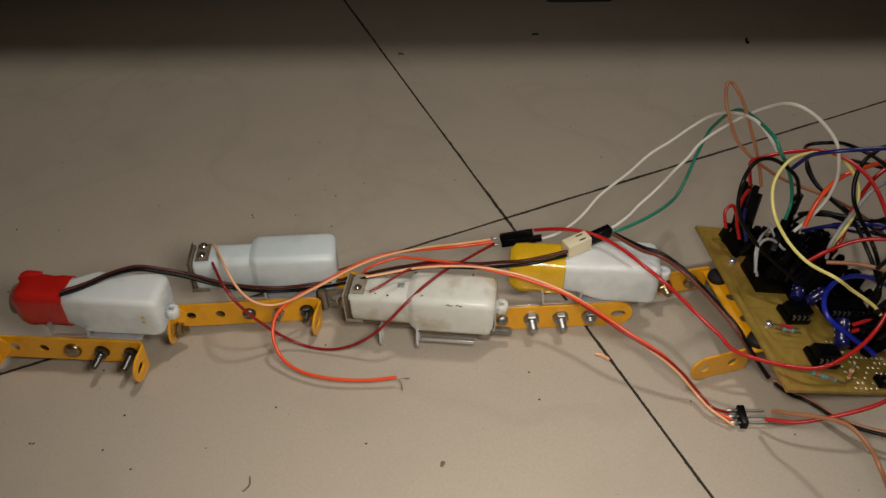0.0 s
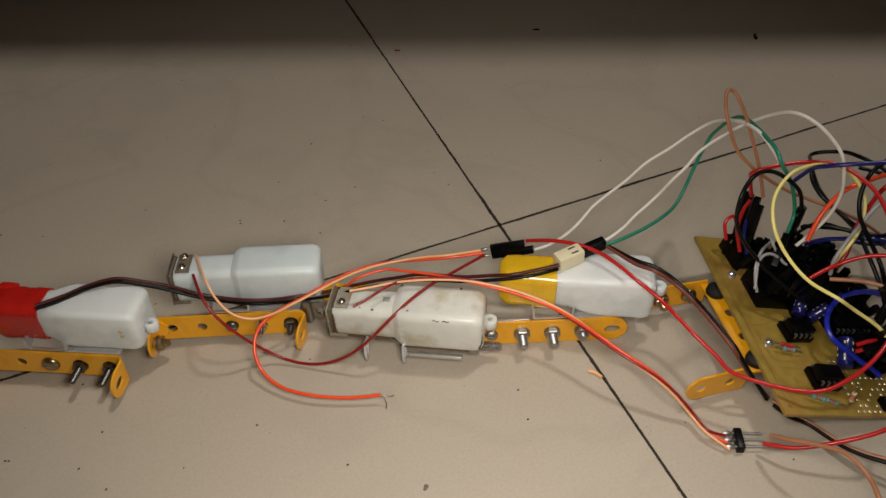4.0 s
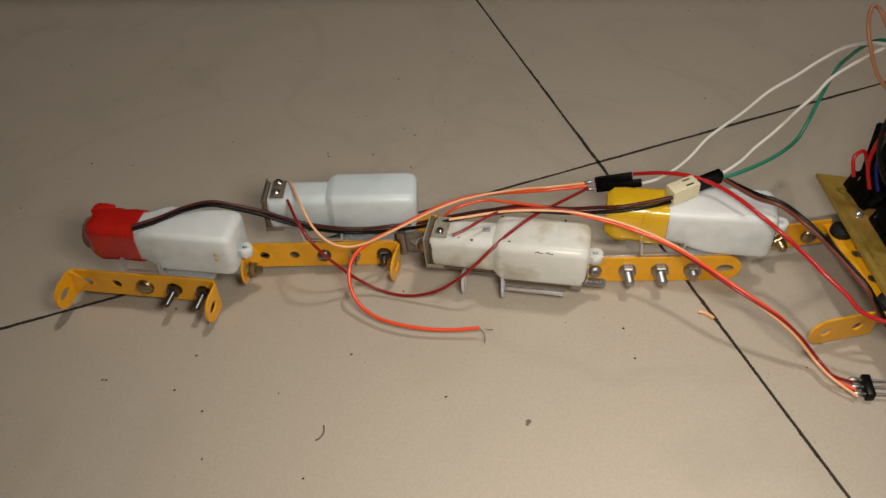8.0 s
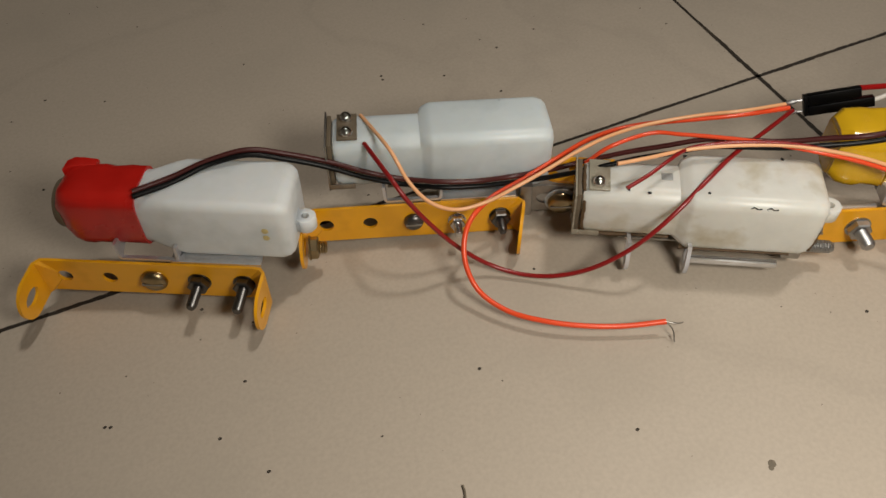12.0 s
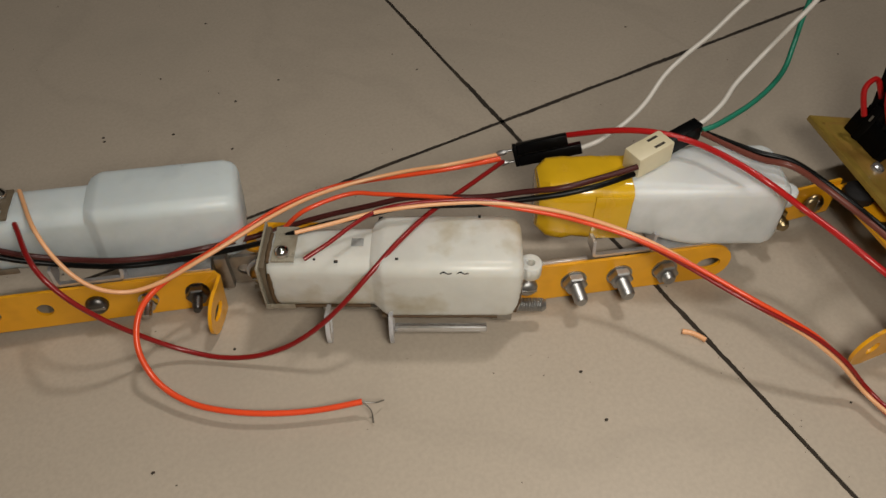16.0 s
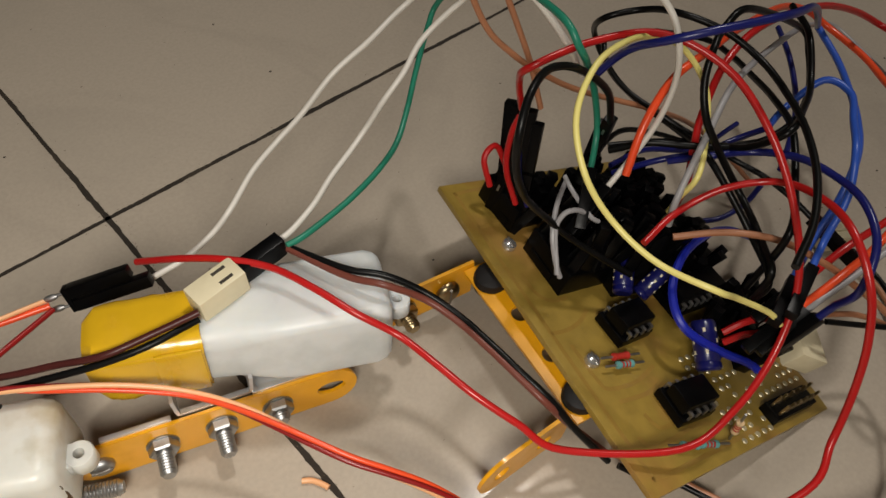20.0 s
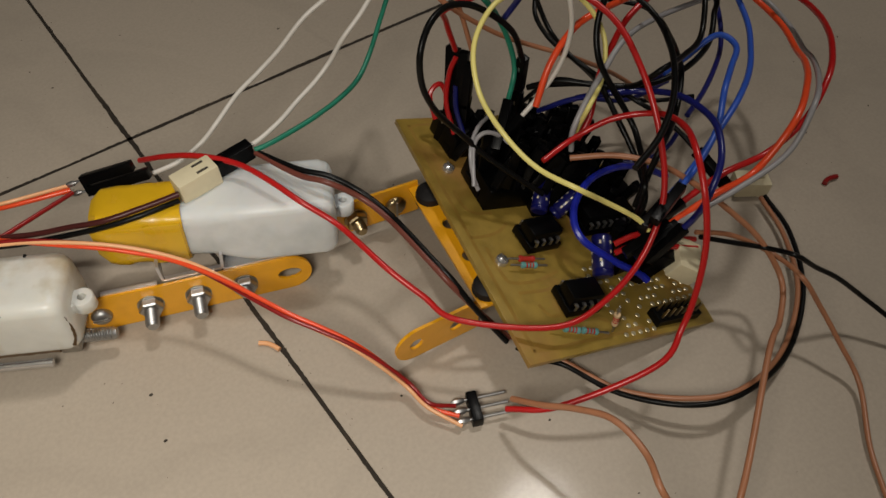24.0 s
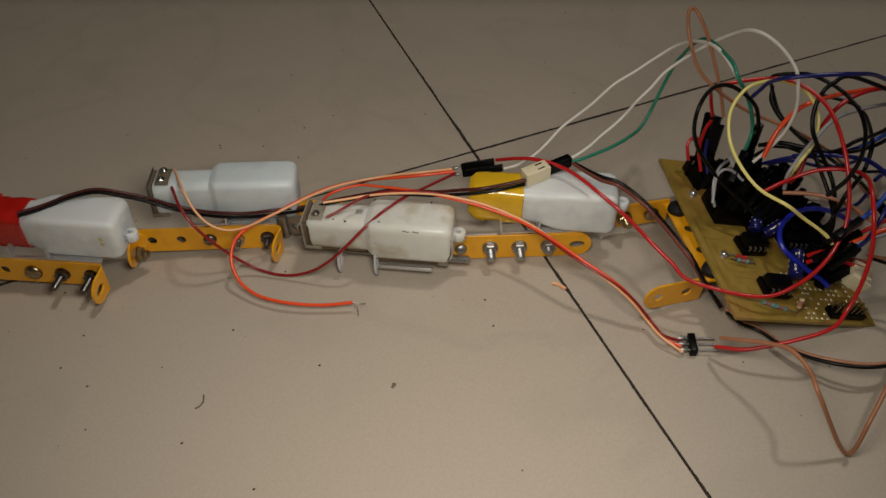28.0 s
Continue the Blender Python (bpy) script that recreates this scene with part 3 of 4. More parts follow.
    bm = plate(holes, -2 * PITCH - 19.4, 2 * PITCH + 19.4, round_left=True, round_right=True, bend_left=-29.8, bend_right=29.8, slots=(0, 6), turn_right=turn_right)
    part("strip", bm, YELLOW, ob)
    return ob


hb = double_angle(HEAD, "yellow drilled steel bracket under the red-taped motor, ends folded")
motor_seat(hb, 6, 31)
screw(hb, 0, 0, 0, 3.7)
bolt(hb, PITCH, 0, 0, 9.5, DARK_STEEL, r=1.5, hexr=3.0)
bolt(hb, 2 * PITCH, 0, 0, 10.0, DARK_STEEL, r=1.5, hexr=3.0)

nb = double_angle(NECK, "yellow drilled steel bracket under the bare gear motor, ends folded", 104.0)
motor_seat(nb, 8, 30)
screw(nb, 0, 0, 0, 2.9, DARK_STEEL)
bolt(nb, PITCH, 0, -0.6, 6.5, CHROME, r=1.3, hexr=2.5)
bolt(nb, 2 * PITCH, 0, 0, 7.0, DARK_STEEL, r=1.35, hexr=3.0)
RIGHTWARD = Matrix.Rotation(radians(90), 4, "Y")
bolt(nb, -30.2, -7.5, -1.0, 5.0, BRASS, RIGHTWARD, name="hinge_bolt")

mb = thing("bracket", TAIL, "flat yellow drilled steel strip with a round end", "bracket", "yellow brackets of the robot")
part("strip", plate(FIVE, -31.7, 31.7, round_left=True, round_right=True, slots=(4,)), YELLOW, mb)
motor_seat(mb, 8, 31)
part("seat_edge", box_bm(-24, 0.9, 6.0, -9.4, 2.2, 6.9, 0.3), BRIGHT, mb)
screw(mb, -2 * PITCH, 0, 0, 2.7, ZINC)
bolt(mb, -PITCH, 0, 0, 8.0)
bolt(mb, 0, 0, 0, 8.0)
bolt(mb, PITCH, 0, 0, 4.5)

# The forked bracket that carries the circuit board.
FORK = pose(0.0524, -0.1087, 0.0112, 0, 0, 78.0)
fork = thing("bracket", FORK, "forked yellow steel bracket carrying the circuit board", "bracket", "yellow brackets of the robot")
# base strip along x (from the lower to the upper fork leg), its face to the snake side (+y is towards the motors)
part("strip", plate([-19.0, -6.35, 6.35, 19.0], -23.4, 23.4, half=5.2), YELLOW, fork, at=lp(0, -2.6, 3.4, 90, 0, 0))
part("fork_leg", plate([0, PITCH], -6.2, 20.5, round_right=False, round_left=True), YELLOW, fork, at=lp(23.6, 20.0, -0.5, 0, 0, -90))
part("fork_leg", plate([0, PITCH], -6.2, 20.4, round_left=True), YELLOW, fork, at=lp(-22.7, 21.0, -2.2, 0, 5, -83))
for x in (-18.5, 18.0):
    part("rubber_grommet", lathe_bm([(3.2, -2.6), (4.2, -2.2), (4.3, 0.6), (4.0, 2.0), (3.0, 2.6)], 20), RUBBER, fork, at=lp(x, -1.8, 4.4))
bolt(fork, 23.0, 20.0, -0.5, 6.0, BRASS, Matrix.Rotation(radians(-90), 4, "Y"), name="hinge_bolt")
screw(fork, 23.0, 7.5, -0.5, 3.4, BRASS, Matrix.Rotation(radians(-90), 4, "Y"))

# Hinge between the neck bracket and the stained motor.
hinge = thing("hinge", pose(-0.0959, -0.0321, 0.0080, 0, 0, -24), "small steel and yellow hinge joining two motors", "hinge")
part("steel_arm", plate([-4, 8], -10.5, 14, half=5.2, round_left=True), DULL, hinge, at=lp(0, 3.5, 1.5))
part("yellow_arm", plate([0, 10], -6, 15, half=5.0, round_left=True), YELLOW, hinge, at=lp(1.5, 9.0, 7.2, 90, 0, -6))
part("washer", lathe_bm([(1.6, 0), (4.7, 0), (4.7, 0.5), (1.6, 0.5)], 24, Matrix.Translation((1.0, 3.1, 1.2)) @ Matrix.Rotation(radians(90), 4, "X")), NYLON, hinge, "white plastic washer")
screw(hinge, 1.0, 2.5, 0.8, 3.9, BRASS)
part("steel_lug", box_bm(-11, 1.5, -4, -7.5, 9, 8.5, 0.8), DULL, hinge)

# Clear feet and steel strip clamped under the stained motor.
cradle = thing("motor_cradle", MID, "clear plastic feet and steel strip clamped under a motor", "bracket")
for x in (13.8, 29.8):
    fm = bmesh.new()
    outline = [(-3.3, 5.0), (-3.5, 1.0), (-3.3, -1.6), (-2.7, -3.6), (-1.7, -5.4), (-0.6, -6.6), (0.6, -6.6), (1.7, -5.4), (2.7, -3.6), (3.3, -1.6), (3.5, 1.0), (3.3, 5.0)]
    inner = [(-1.2, 4.0), (-1.3, 1.5), (-1.2, 0.0), (-1.0, -1.6), (-0.7, -2.7), (-0.3, -3.2), (0.3, -3.2), (0.7, -2.7), (1.0, -1.6), (1.2, 0.0), (1.3, 1.5), (1.2, 4.0)]
    n = len(outline)
    vs = [[fm.verts.new((xx, *p)) for p in outline] for xx in (0, 1.2)]
    hs = [[fm.verts.new((xx, *p)) for p in inner] for xx in (0, 1.2)]
    for k in range(n):
        j = (k + 1) % n
        fm.faces.new((vs[0][k], vs[0][j], hs[0][j], hs[0][k]))
        fm.faces.new((vs[1][j], vs[1][k], hs[1][k], hs[1][j]))
        fm.faces.new((vs[0][k], vs[1][k], vs[1][j], vs[0][j]))
        fm.faces.new((hs[0][j], hs[1][j], hs[1][k], hs[0][k]))
    part("clear_foot", fm, CLEAR, cradle, at=lp(x, -10.4, -0.6, -18, 0, 0) @ Matrix.Diagonal((0.9, 0.85, 0.88, 1)))
part("steel_strip", box_bm(31.0, -11.2, -3.2, 54.5, -9.3, -1.3, 0.5), SHINY, cradle)
part("steel_strip", box_bm(12, -5, -1.6, 31, 6, -0.8, 0.25), DULL, cradle)
part("clamp_block", box_bm(56, -7.5, -3.0, 61, 7, -0.2, 0.5), DULL, cradle)
bolt(cradle, 61.0, -3.8, -1.2, 9.0, ZINC, RIGHTWARD, nut=False, name="side_bolt", hexr=2.9)

# ---- the circuit board ----
bx, by = Vector((-0.246, -0.968, -0.038)), Vector((0.931, -0.229, -0.285))
bx.normalize()
by = (by - bx * by.dot(bx)).normalized()
bz = bx.cross(by)
BOARD_AT = Matrix(((bx.x, by.x, bz.x, 0.0538), (bx.y, by.y, bz.y, -0.1085), (bx.z, by.z, bz.z, 0.0203), (0, 0, 0, 1)))
board = thing("circuit_board", BOARD_AT, "amber circuit board crowded with black plugs, one edge propped up", "circuit board")
slab = bmesh.new()
add_box(slab, -45.5, 0, -1.6, 45.5, 66, 0, 0.15)
part("fibre_sheet", slab, BOARD, board)
tracks = bmesh.new()
# faint etched lines with rounded corners
for line in ([(-30, 60), (-42.2, 58), (-42.4, 20), (-42.0, 4.6), (-38, 3.2), (0, 3.0), (38, 3.2), (42.0, 4.6), (42.4, 20), (42.2, 40)],
             [(4, 3.1), (4.2, 8), (3.0, 13), (0.5, 17)], [(8, 6), (18, 6.4), (21, 8), (21.6, 16), (19.5, 24)], [(24.5, 8), (25, 16), (24, 22)],
             [(-30, 3.1), (-29.6, 9), (-27, 12)], [(-14, 6), (-8, 6.2), (-4.5, 8.5), (-4, 14)], [(33, 6.5), (36, 8), (36.4, 14), (35.8, 24), (38, 30)], [(29, 12), (33, 13.5), (33.4, 18)]):
    path = smooth_path(line, 6)
    last = None
    for i, p in enumerate(path):
        way = path[min(i + 1, len(path) - 1)] - path[max(i - 1, 0)]
        n_ = Vector((-way.y, way.x, 0)).normalized() * 0.55
        pair = (tracks.verts.new((p.x - n_.x, p.y - n_.y, 0.025)), tracks.verts.new((p.x + n_.x, p.y + n_.y, 0.025)))
        if last:
            tracks.faces.new((last[0], pair[0], pair[1], last[1]))
        last = pair
part("copper_track", tracks, BOARD_EDGE, board, smooth=False)


chip_leg = []


def dip_chip(x, y, pins, rz=0, h=3.6, z=0.4, socket=True):
    """A black dual-in-line chip on its socket, with its legs and printed marks."""
    half = pins * 2.54 / 4
    bm = bmesh.new()
    if socket:
        add_box(bm, -4.6, -half - 0.5, 0, 4.6, half + 0.5, 2.6, 0.3)
    add_box(bm, -3.2, -half, (2.8 if socket else 0), 3.2, half, (2.8 if socket else 0) + h, 0.4)
    chip = part("chip", bm, BLACK, board, at=lp(x, y, z, 0, 0, rz))
    zt = 2.8 if socket else 0
    for s in (-1, 1):
        for k in range(pins // 2):
            at = lp(s * 3.2, -half + 1.27 + 2.54 * k, zt, 0, 0, 0 if s > 0 else 180)
            if not chip_leg:
                lg = bmesh.new()
                add_box(lg, 0, -0.45, 1.2, 1.1, 0.45, 1.7)
                add_box(lg, 0.9, -0.35, -1, 1.3, 0.35, 1.6)
                chip_leg.append(part("leg", lg, ZINC, chip, at=at, smooth=False))
            else:
                again(chip_leg[0], at, chip)
    return chip


dip_chip(8.0, 22.5, 8, 3)
dip_chip(30.5, 23.0, 8, -2)
dip_chip(-33.0, 19.5, 14, 0)
dip_chip(-14.0, 20.5, 14, 0)
dip_chip(-20.0, 48.0, 16, 4)
dip_chip(6.5, 45.5, 14, 2, z=3.0)

# resistors and other small parts
def resistor(x, y, rz, colour, z=2.2, standing=False):
    bm = lathe_bm([(0.35, -2.4), (0.9, -2.2), (0.95, -1.6), (0.72, -1.1), (0.72, 1.1), (0.95, 1.6), (0.9, 2.2), (0.35, 2.4)], 12)
    at = lp(x, y, 5.5, 16, -8, rz) if standing else Matrix.Translation((x * MM, y * MM, z * MM)) @ Matrix.Rotation(radians(rz), 4, "Z") @ Matrix.Rotation(radians(90), 4, "Y")
    r = part("resistor", bm, colour, board, at=at)
    for zz in (-0.9, 0.1, 1.0):
        part("colour_band", lathe_bm([(0.78, zz - 0.2), (0.78, zz + 0.25)], 12), BAND_RED, r)
    lead = bmesh.new()
    lathe(lead, [(0.3, -5.6), (0.3, 5.6)], 6)
    part("lead", lead, ZINC, r)


resistor(17.6, 14.2, 80, TEAL)
resistor(15.4, 14.6, 80, BAND_RED)
resistor(39.5, 15.5, 70, TEAL)
resistor(41.0, 20.5, 72, TEAL)
resistor(41.0, 27.5, 8, TAN, 4.0, True)
resistor(-3.0, 52.0, 40, TAN)
for x, y, ry_, rz_, fat in ((27.0, 33.0, 62, 165, 1.2), (1.5, 25.5, 62, 150, 1.0), (3.0, 30.0, 40, 100, 0.9)):
    cap = part("capacitor", lathe_bm([(2.1, 0), (2.5, 0.5), (2.5, 1.4), (2.3, 1.7), (2.5, 2.0), (2.5, 9.2), (2.1, 9.8)], 18), CAP_BLUE, board, at=Matrix.Translation((x * MM, y * MM, 4.6 * MM)) @ Matrix.Rotation(radians(rz_), 4, "Z") @ Matrix.Rotation(radians(ry_), 4, "Y") @ Matrix.Scale(fat, 4))
    pr = bmesh.new()
    for k in range(6):
        a = radians(60 * k + 20)
        for zz in (3.2, 5.2, 7.4):
            add_box(pr, 2.48, -0.26, zz, 2.55, 0.26, zz + 0.8, 0, Matrix.Rotation(a, 4, "Z"))
    part("printed_mark", pr, CREAM, cap, smooth=False)
for x, y in ((-22.5, 8.0), (13.5, 8.2)):
    sb = bmesh.new()
    lathe(sb, [(1.9, 0), (1.9, 0.5), (1.7, 1.1), (1.0, 1.6), (0.2, 1.75)], 20)
    sc = part("screw", sb, SHINY, board, at=lp(x, y, 0.05))
    part("slot", box_bm(-1.5, -0.25, 1.3, 1.5, 0.25, 1.8), DULL, sc)

# pads of the drilled field
pads = bmesh.new()
rnd = random.Random(3)
for i in range(10):
    for j in range(13):
        if rnd.random() < 0.72 and not (i > 6 and j > 4):
            lathe(pads, [(0.78, 0), (0.66, 0.18), (0.2, 0.25)], 8, Matrix.Translation((20.5 + 2.54 * i, 33.0 + 2.54 * j, 0)))
tagged(part("solder_pad", pads, SOLDER, board), kind="stuff")

# the double row of pins at the corner
hdr = part("pin_header", box_bm(38.2, 44.0, 0, 43.3, 60.0, 2.6, 0.2), BLACK, board)
for i in range(2):
    for k in range(6):
        part("pin", box_bm(39.2 + 2.54 * i, 45.0 + 2.54 * k, 2.6, 39.85 + 2.54 * i, 45.65 + 2.54 * k, 6.4, 0.1), BRASS, hdr, smooth=False)

# cream plug at the far edge
plug = part("cream_plug", box_bm(-5.2, -4.0, -3.0, 5.2, 4.5, 3.4, 0.5), CREAM, board, "cream plastic plug with two wires", at=lp(32.0, 52.5, 14.0, -12, 8, -28))
part("plug_shroud", box_bm(-4.2, -8.0, -13.0, 3.0, -4.0, 1.4, 0.3), BLACK, plug)

# black jumper plugs standing in the sockets
def plug_pose(a, b):
    """A pose at a, in millimetres, whose z points to b."""
    return Matrix.Translation(Vector(a) * MM) @ (Vector(b) - Vector(a)).to_track_quat("Z", "Y").to_matrix().to_4x4()


one = bmesh.new()
add_box(one, -1.27, -1.27, 0, 1.27, 1.27, 14.0, 0.18)
add_box(one, -0.3, -1.32, 8.8, 0.3, -1.2, 10.8)
plug_mesh = None
rnd = random.Random(11)
# each row: middle, half sizes of the socket, turn
sockets = [(-34, 16.5, 7.0, 6.5, 4, 1), (-13, 19.5, 8.0, 8.0, 0, 10), (-25, 42, 9.0, 14.0, 4, 4), (-6, 33, 6.0, 6.0, -6, 10), (-5, 52, 6.0, 9.0, 8, 2), (14, 60, 4.5, 5.0, -20, 1), (19, 47, 4.5, 6.0, 10, 1)]
for cx, cy, sx, sy, turn, up_ in sockets:
    seat_at = lp(cx, cy, 0, 0, 0, turn)
    part("plug_socket", box_bm(-sx, -sy, 0, sx, sy, 7.5, 0.4), BLACK, board, at=seat_at)
    nx, ny = max(2, int(sx / 1.7)), max(2, int(sy / 1.5))
    for ix in range(nx):
        for iy in range(ny):
            if rnd.random() < 0.12:
                continue
            px = -sx + 1.6 + (2 * sx - 3.2) * ix / (nx - 1) + rnd.uniform(-0.7, 0.7)
            py = -sy + 1.6 + (2 * sy - 3.2) * iy / (ny - 1) + rnd.uniform(-0.5, 0.5)
            at = seat_at @ lp(px, py, up_ + rnd.uniform(-4.5, -1.0)) @ Matrix.Rotation(radians(rnd.uniform(0, 360)), 4, "Z") @ Matrix.Rotation(radians(rnd.uniform(2, 15)), 4, "X")
            if plug_mesh is None:
                plug_mesh = part("jumper_plug", one, BLACK, board, at=at)
                plug_mesh.data.materials.append(ZINC)
                for f in plug_mesh.data.polygons:
                    if f.center.y < -1.28 * MM and f.area < 2.0 * MM * MM and abs(f.center.x) < 0.4 * MM:
                        f.material_index = 1
            else:
                again(plug_mesh, at)
# tall stacks of plugs at the far corner
for foot_at, top_at in (((-36.5, 13.5, 3), (-43.1, 9.0, 27.0)), ((-33.8, 12.8, 4), (-40.0, 8.4, 28.5)), ((-30.5, 12.5, 5), (-35.5, 8.0, 31.7)), ((-28.0, 13.5, 4), (-33.0, 9.6, 28.5)), ((-27.5, 28.5, 14), (-21.4, 15.5, 42.1)), ((-29.5, 30.5, 12), (-24.5, 19.0, 36.0))):
    a_, b_ = Vector(foot_at), Vector(top_at)
    for f in (0.0, 0.5):
        again(plug_mesh, plug_pose(a_.lerp(b_, f + 0.02), b_ + (b_ - a_) * 0.2))

# short bent wires on the board
def board_wire(colour, pts, r=0.75):
    bm = bmesh.new()
    tube(bm, smooth_path(pts, 6), r, 8)
    part("link_wire", bm, WIRE[colour], board, colour.replace("darkred", "dark red").replace("royal", "royal blue") + " link wire between two plugs")


board_wire("royal", [(0, 71.6, 13), (-1.8, 61, 16), (-1, 49.4, 18), (3, 36, 18), (9.9, 27.7, 15), (17.9, 26.6, 12), (24.9, 35.1, 9), (29.1, 42.8, 7), (31.6, 45.4, 6)], 1.05)
board_wire("red", [(27.8, 58.5, 17.0), (27.0, 51.0, 18.0), (25.0, 44.0, 18.5), (23.5, 38.5, 17.0), (22.5, 35.0, 13.0)], 0.85)
board_wire("red", [(30.4, 57.5, 16.5), (29.6, 49.5, 17.5), (28.0, 42.5, 17.5), (25.5, 38.0, 15.0), (24.0, 35.5, 11.0)], 0.85)
board_wire("grey", [(-21.7, 13.9, 22), (-14.9, 5.5, 23), (-9.7, 2, 20), (-5.8, 2.7, 15), (-3.5, 4.8, 11)], 0.6)
board_wire("grey", [(-3.2, 2.5, 13), (-9.6, 2.7, 20), (-10.9, 3.7, 24), (-10.8, 7.1, 25), (-10.6, 13.4, 22)], 0.6)
board_wire("grey", [(-20.2, 10.1, 26), (-15.7, 10, 25), (-9.9, 11.9, 23), (-8.7, 14.2, 22)], 0.55)
board_wire("red", [(-36, 7, 8), (-40, 5, 14), (-41, 8, 17), (-38, 11, 13)], 0.8)
board_wire("red", [(-38, 7.5, 29), (-37, 6.6, 24), (-34, 7, 16), (-28, 9.5, 9)], 0.75)
board_wire("navy", [(-34, 8.0, 22), (-31, 9, 16), (-26, 11.5, 10)], 0.75)
board_wire("black", [(-30, 30, 18), (-36, 44, 22), (-36, 60, 20), (-30, 80, 18), (-22, 92, 26)], 0.75)
board_wire("navy", [(-30, 40, 16), (-32, 54, 18), (-28, 70, 20), (-30, 86, 26)], 0.75)

# ---- plugs and pins on the wires ----
twin = thing("jumper_plugs", plug_pose((-21.4, -39.6, 25.6), (-7.6, -47, 29.7)) @ Matrix.Rotation(radians(-22), 4, "Z"), "two black jumper plugs side by side on bare pins", "plug")
for y in (-1.65, 1.65):
    part("plug_shell", box_bm(-1.4, y - 1.4, 0.5, 1.4, y + 1.4, 16.0 - y, 0.25), BLACK, twin)
    part("pin", lathe_bm([(0.35, -4.5), (0.35, 1)], 8, Matrix.Translation((0, y, 0))), ZINC, twin)
part("pin_spacer", box_bm(-1.3, -3.0, -0.6, 1.3, 3.0, 0.5, 0.2), BLACK, twin)
part("solder_joint", lathe_bm([(0.4, -5.2), (0.75, -4.5), (0.75, -3.0), (0.4, -2.2)], 10, Matrix.Translation((0, -1.5, 0))), ZINC, twin)
part("solder_joint", lathe_bm([(0.4, -5.2), (0.75, -4.5), (0.75, -3.0), (0.4, -2.2)], 10, Matrix.Translation((0, 1.5, 0))), ZINC, twin)

cream = thing("cream_connector", plug_pose((-4, -65.4, 35.3), (22.8, -63.6, 36.7)), "cream two-way connector joined to a black plug", "plug")
part("housing", box_bm(-2.9, -3.3, -0.5, 2.9, 3.3, 11.0, 0.5), CREAM, cream)
# dark blocks on the face: the shade inside the latch slots, as colour
for y in (-1.4, 1.4):
    part("latch_slot", box_bm(y - 0.38, 3.2, 5.6, y + 0.38, 3.36, 8.8), DIRT_SLOT_SHADE, cream, smooth=False)
part("black_plug", box_bm(-1.8, -2.6, 11.0, 1.6, 2.6, 22.0, 0.4), BLACK, cream)

pins = thing("pin_header", pose(0.0300, -0.1477, 0.0019, 0, 0, -24), "three-way black pin header with soldered silver pins", "connector")
part("body", box_bm(-1.4, -4.2, -1.6, 1.4, 4.2, 2.4, 0.3), BLACK, pins)
for y in (-2.8, 0, 2.8):
    part("pin", lathe_bm([(0.45, -4.5), (0.45, 9.0)], 8, Matrix.Translation((0, y, 0.6)) @ RIGHTWARD), ZINC, pins)
    part("solder_joint", lathe_bm([(0.4, -5.5), (1.0, -4.6), (1.0, -3.0), (0.5, -2.0)], 8, Matrix.Translation((0, y, 0.6)) @ RIGHTWARD), ZINC, pins)

cream2 = thing("cream_connector", pose(0.153, -0.1405, 0.0032, 0, 0, -35), "cream two-way connector lying loose on the tiles", "plug")
part("housing", box_bm(-6, -3.4, -2.9, 5, 3.4, 2.9, 0.5), CREAM, cream2)
part("rib", box_bm(-4.5, -0.6, 2.7, 3, 0.6, 3.5, 0.2), CREAM, cream2)

# ---- wires ----


def wire(label, colour, r, pts, plugs=""):
    """One insulated wire swept through a few places, in millimetres."""
    bm = bmesh.new()
    path = smooth_path(pts, 7)
    tube(bm, path, r, 9)
    ob = link_mesh("jumper_wire", bm, WIRE[colour], True, 60)
    tagged(ob, label, "wire", "wires of the robot")
    ends = []
    if plugs in ("end", "both"):
        ends.append((path[-1], path[-1] - path[-3]))
    if plugs in ("start", "both"):
        ends.append((path[0], path[0] - path[2]))
    for at, way in ends:
        pb = box_bm(-1.3, -1.3, -1.5, 1.3, 1.3, 12.5, 0.2)
        part("plug_shell", pb, BLACK, ob, "black plug shell", at=plug_pose(at, at + way))
    return ob


wire("orange loose wire bending over the tiles, its end cut bare", "orange", 0.75, [(-87.1, -76.5, 5.2), (-97.1, -72.8, 4.2), (-106.7, -68.5, 4.3), (-115.7, -63, 4.6), (-123.4, -56, 4.8), (-128.4, -48, 7.2), (-129.2, -41, 13.6), (-125, -34.4, 18.6), (-116.1, -28.7, 18.9), (-105.7, -27, 20.1), (-94.6, -25.5, 22), (-81.9, -21.4, 20.8), (-69.4, -20.1, 19.6), (-58.8, -23.9, 20.9), (-49.3, -29.5, 23.1), (-39.7, -34.6, 25), (-25.6, -38.2, 25)])
wire("pale peach wire soldered to an untaped gear motor", "peach", 0.55, [(-141.2, 3.8, 33.4), (-139.4, -16.3, 37.1), (-137.2, -23.5, 30.4), (-133, -27.9, 24.5), (-126.3, -30, 20.7), (-117.8, -30.8, 20.7), (-108.7, -31, 23), (-99.3, -30.1, 24.5), (-89.2, -28.2, 25.3), (-78.5, -26.2, 24.9), (-67.7, -25.6, 24.1), (-57.7, -27.3, 24.3), (-48.8, -31.1, 25.9), (-40.6, -35.8, 27.8), (-25.4, -36.7, 25.4)])
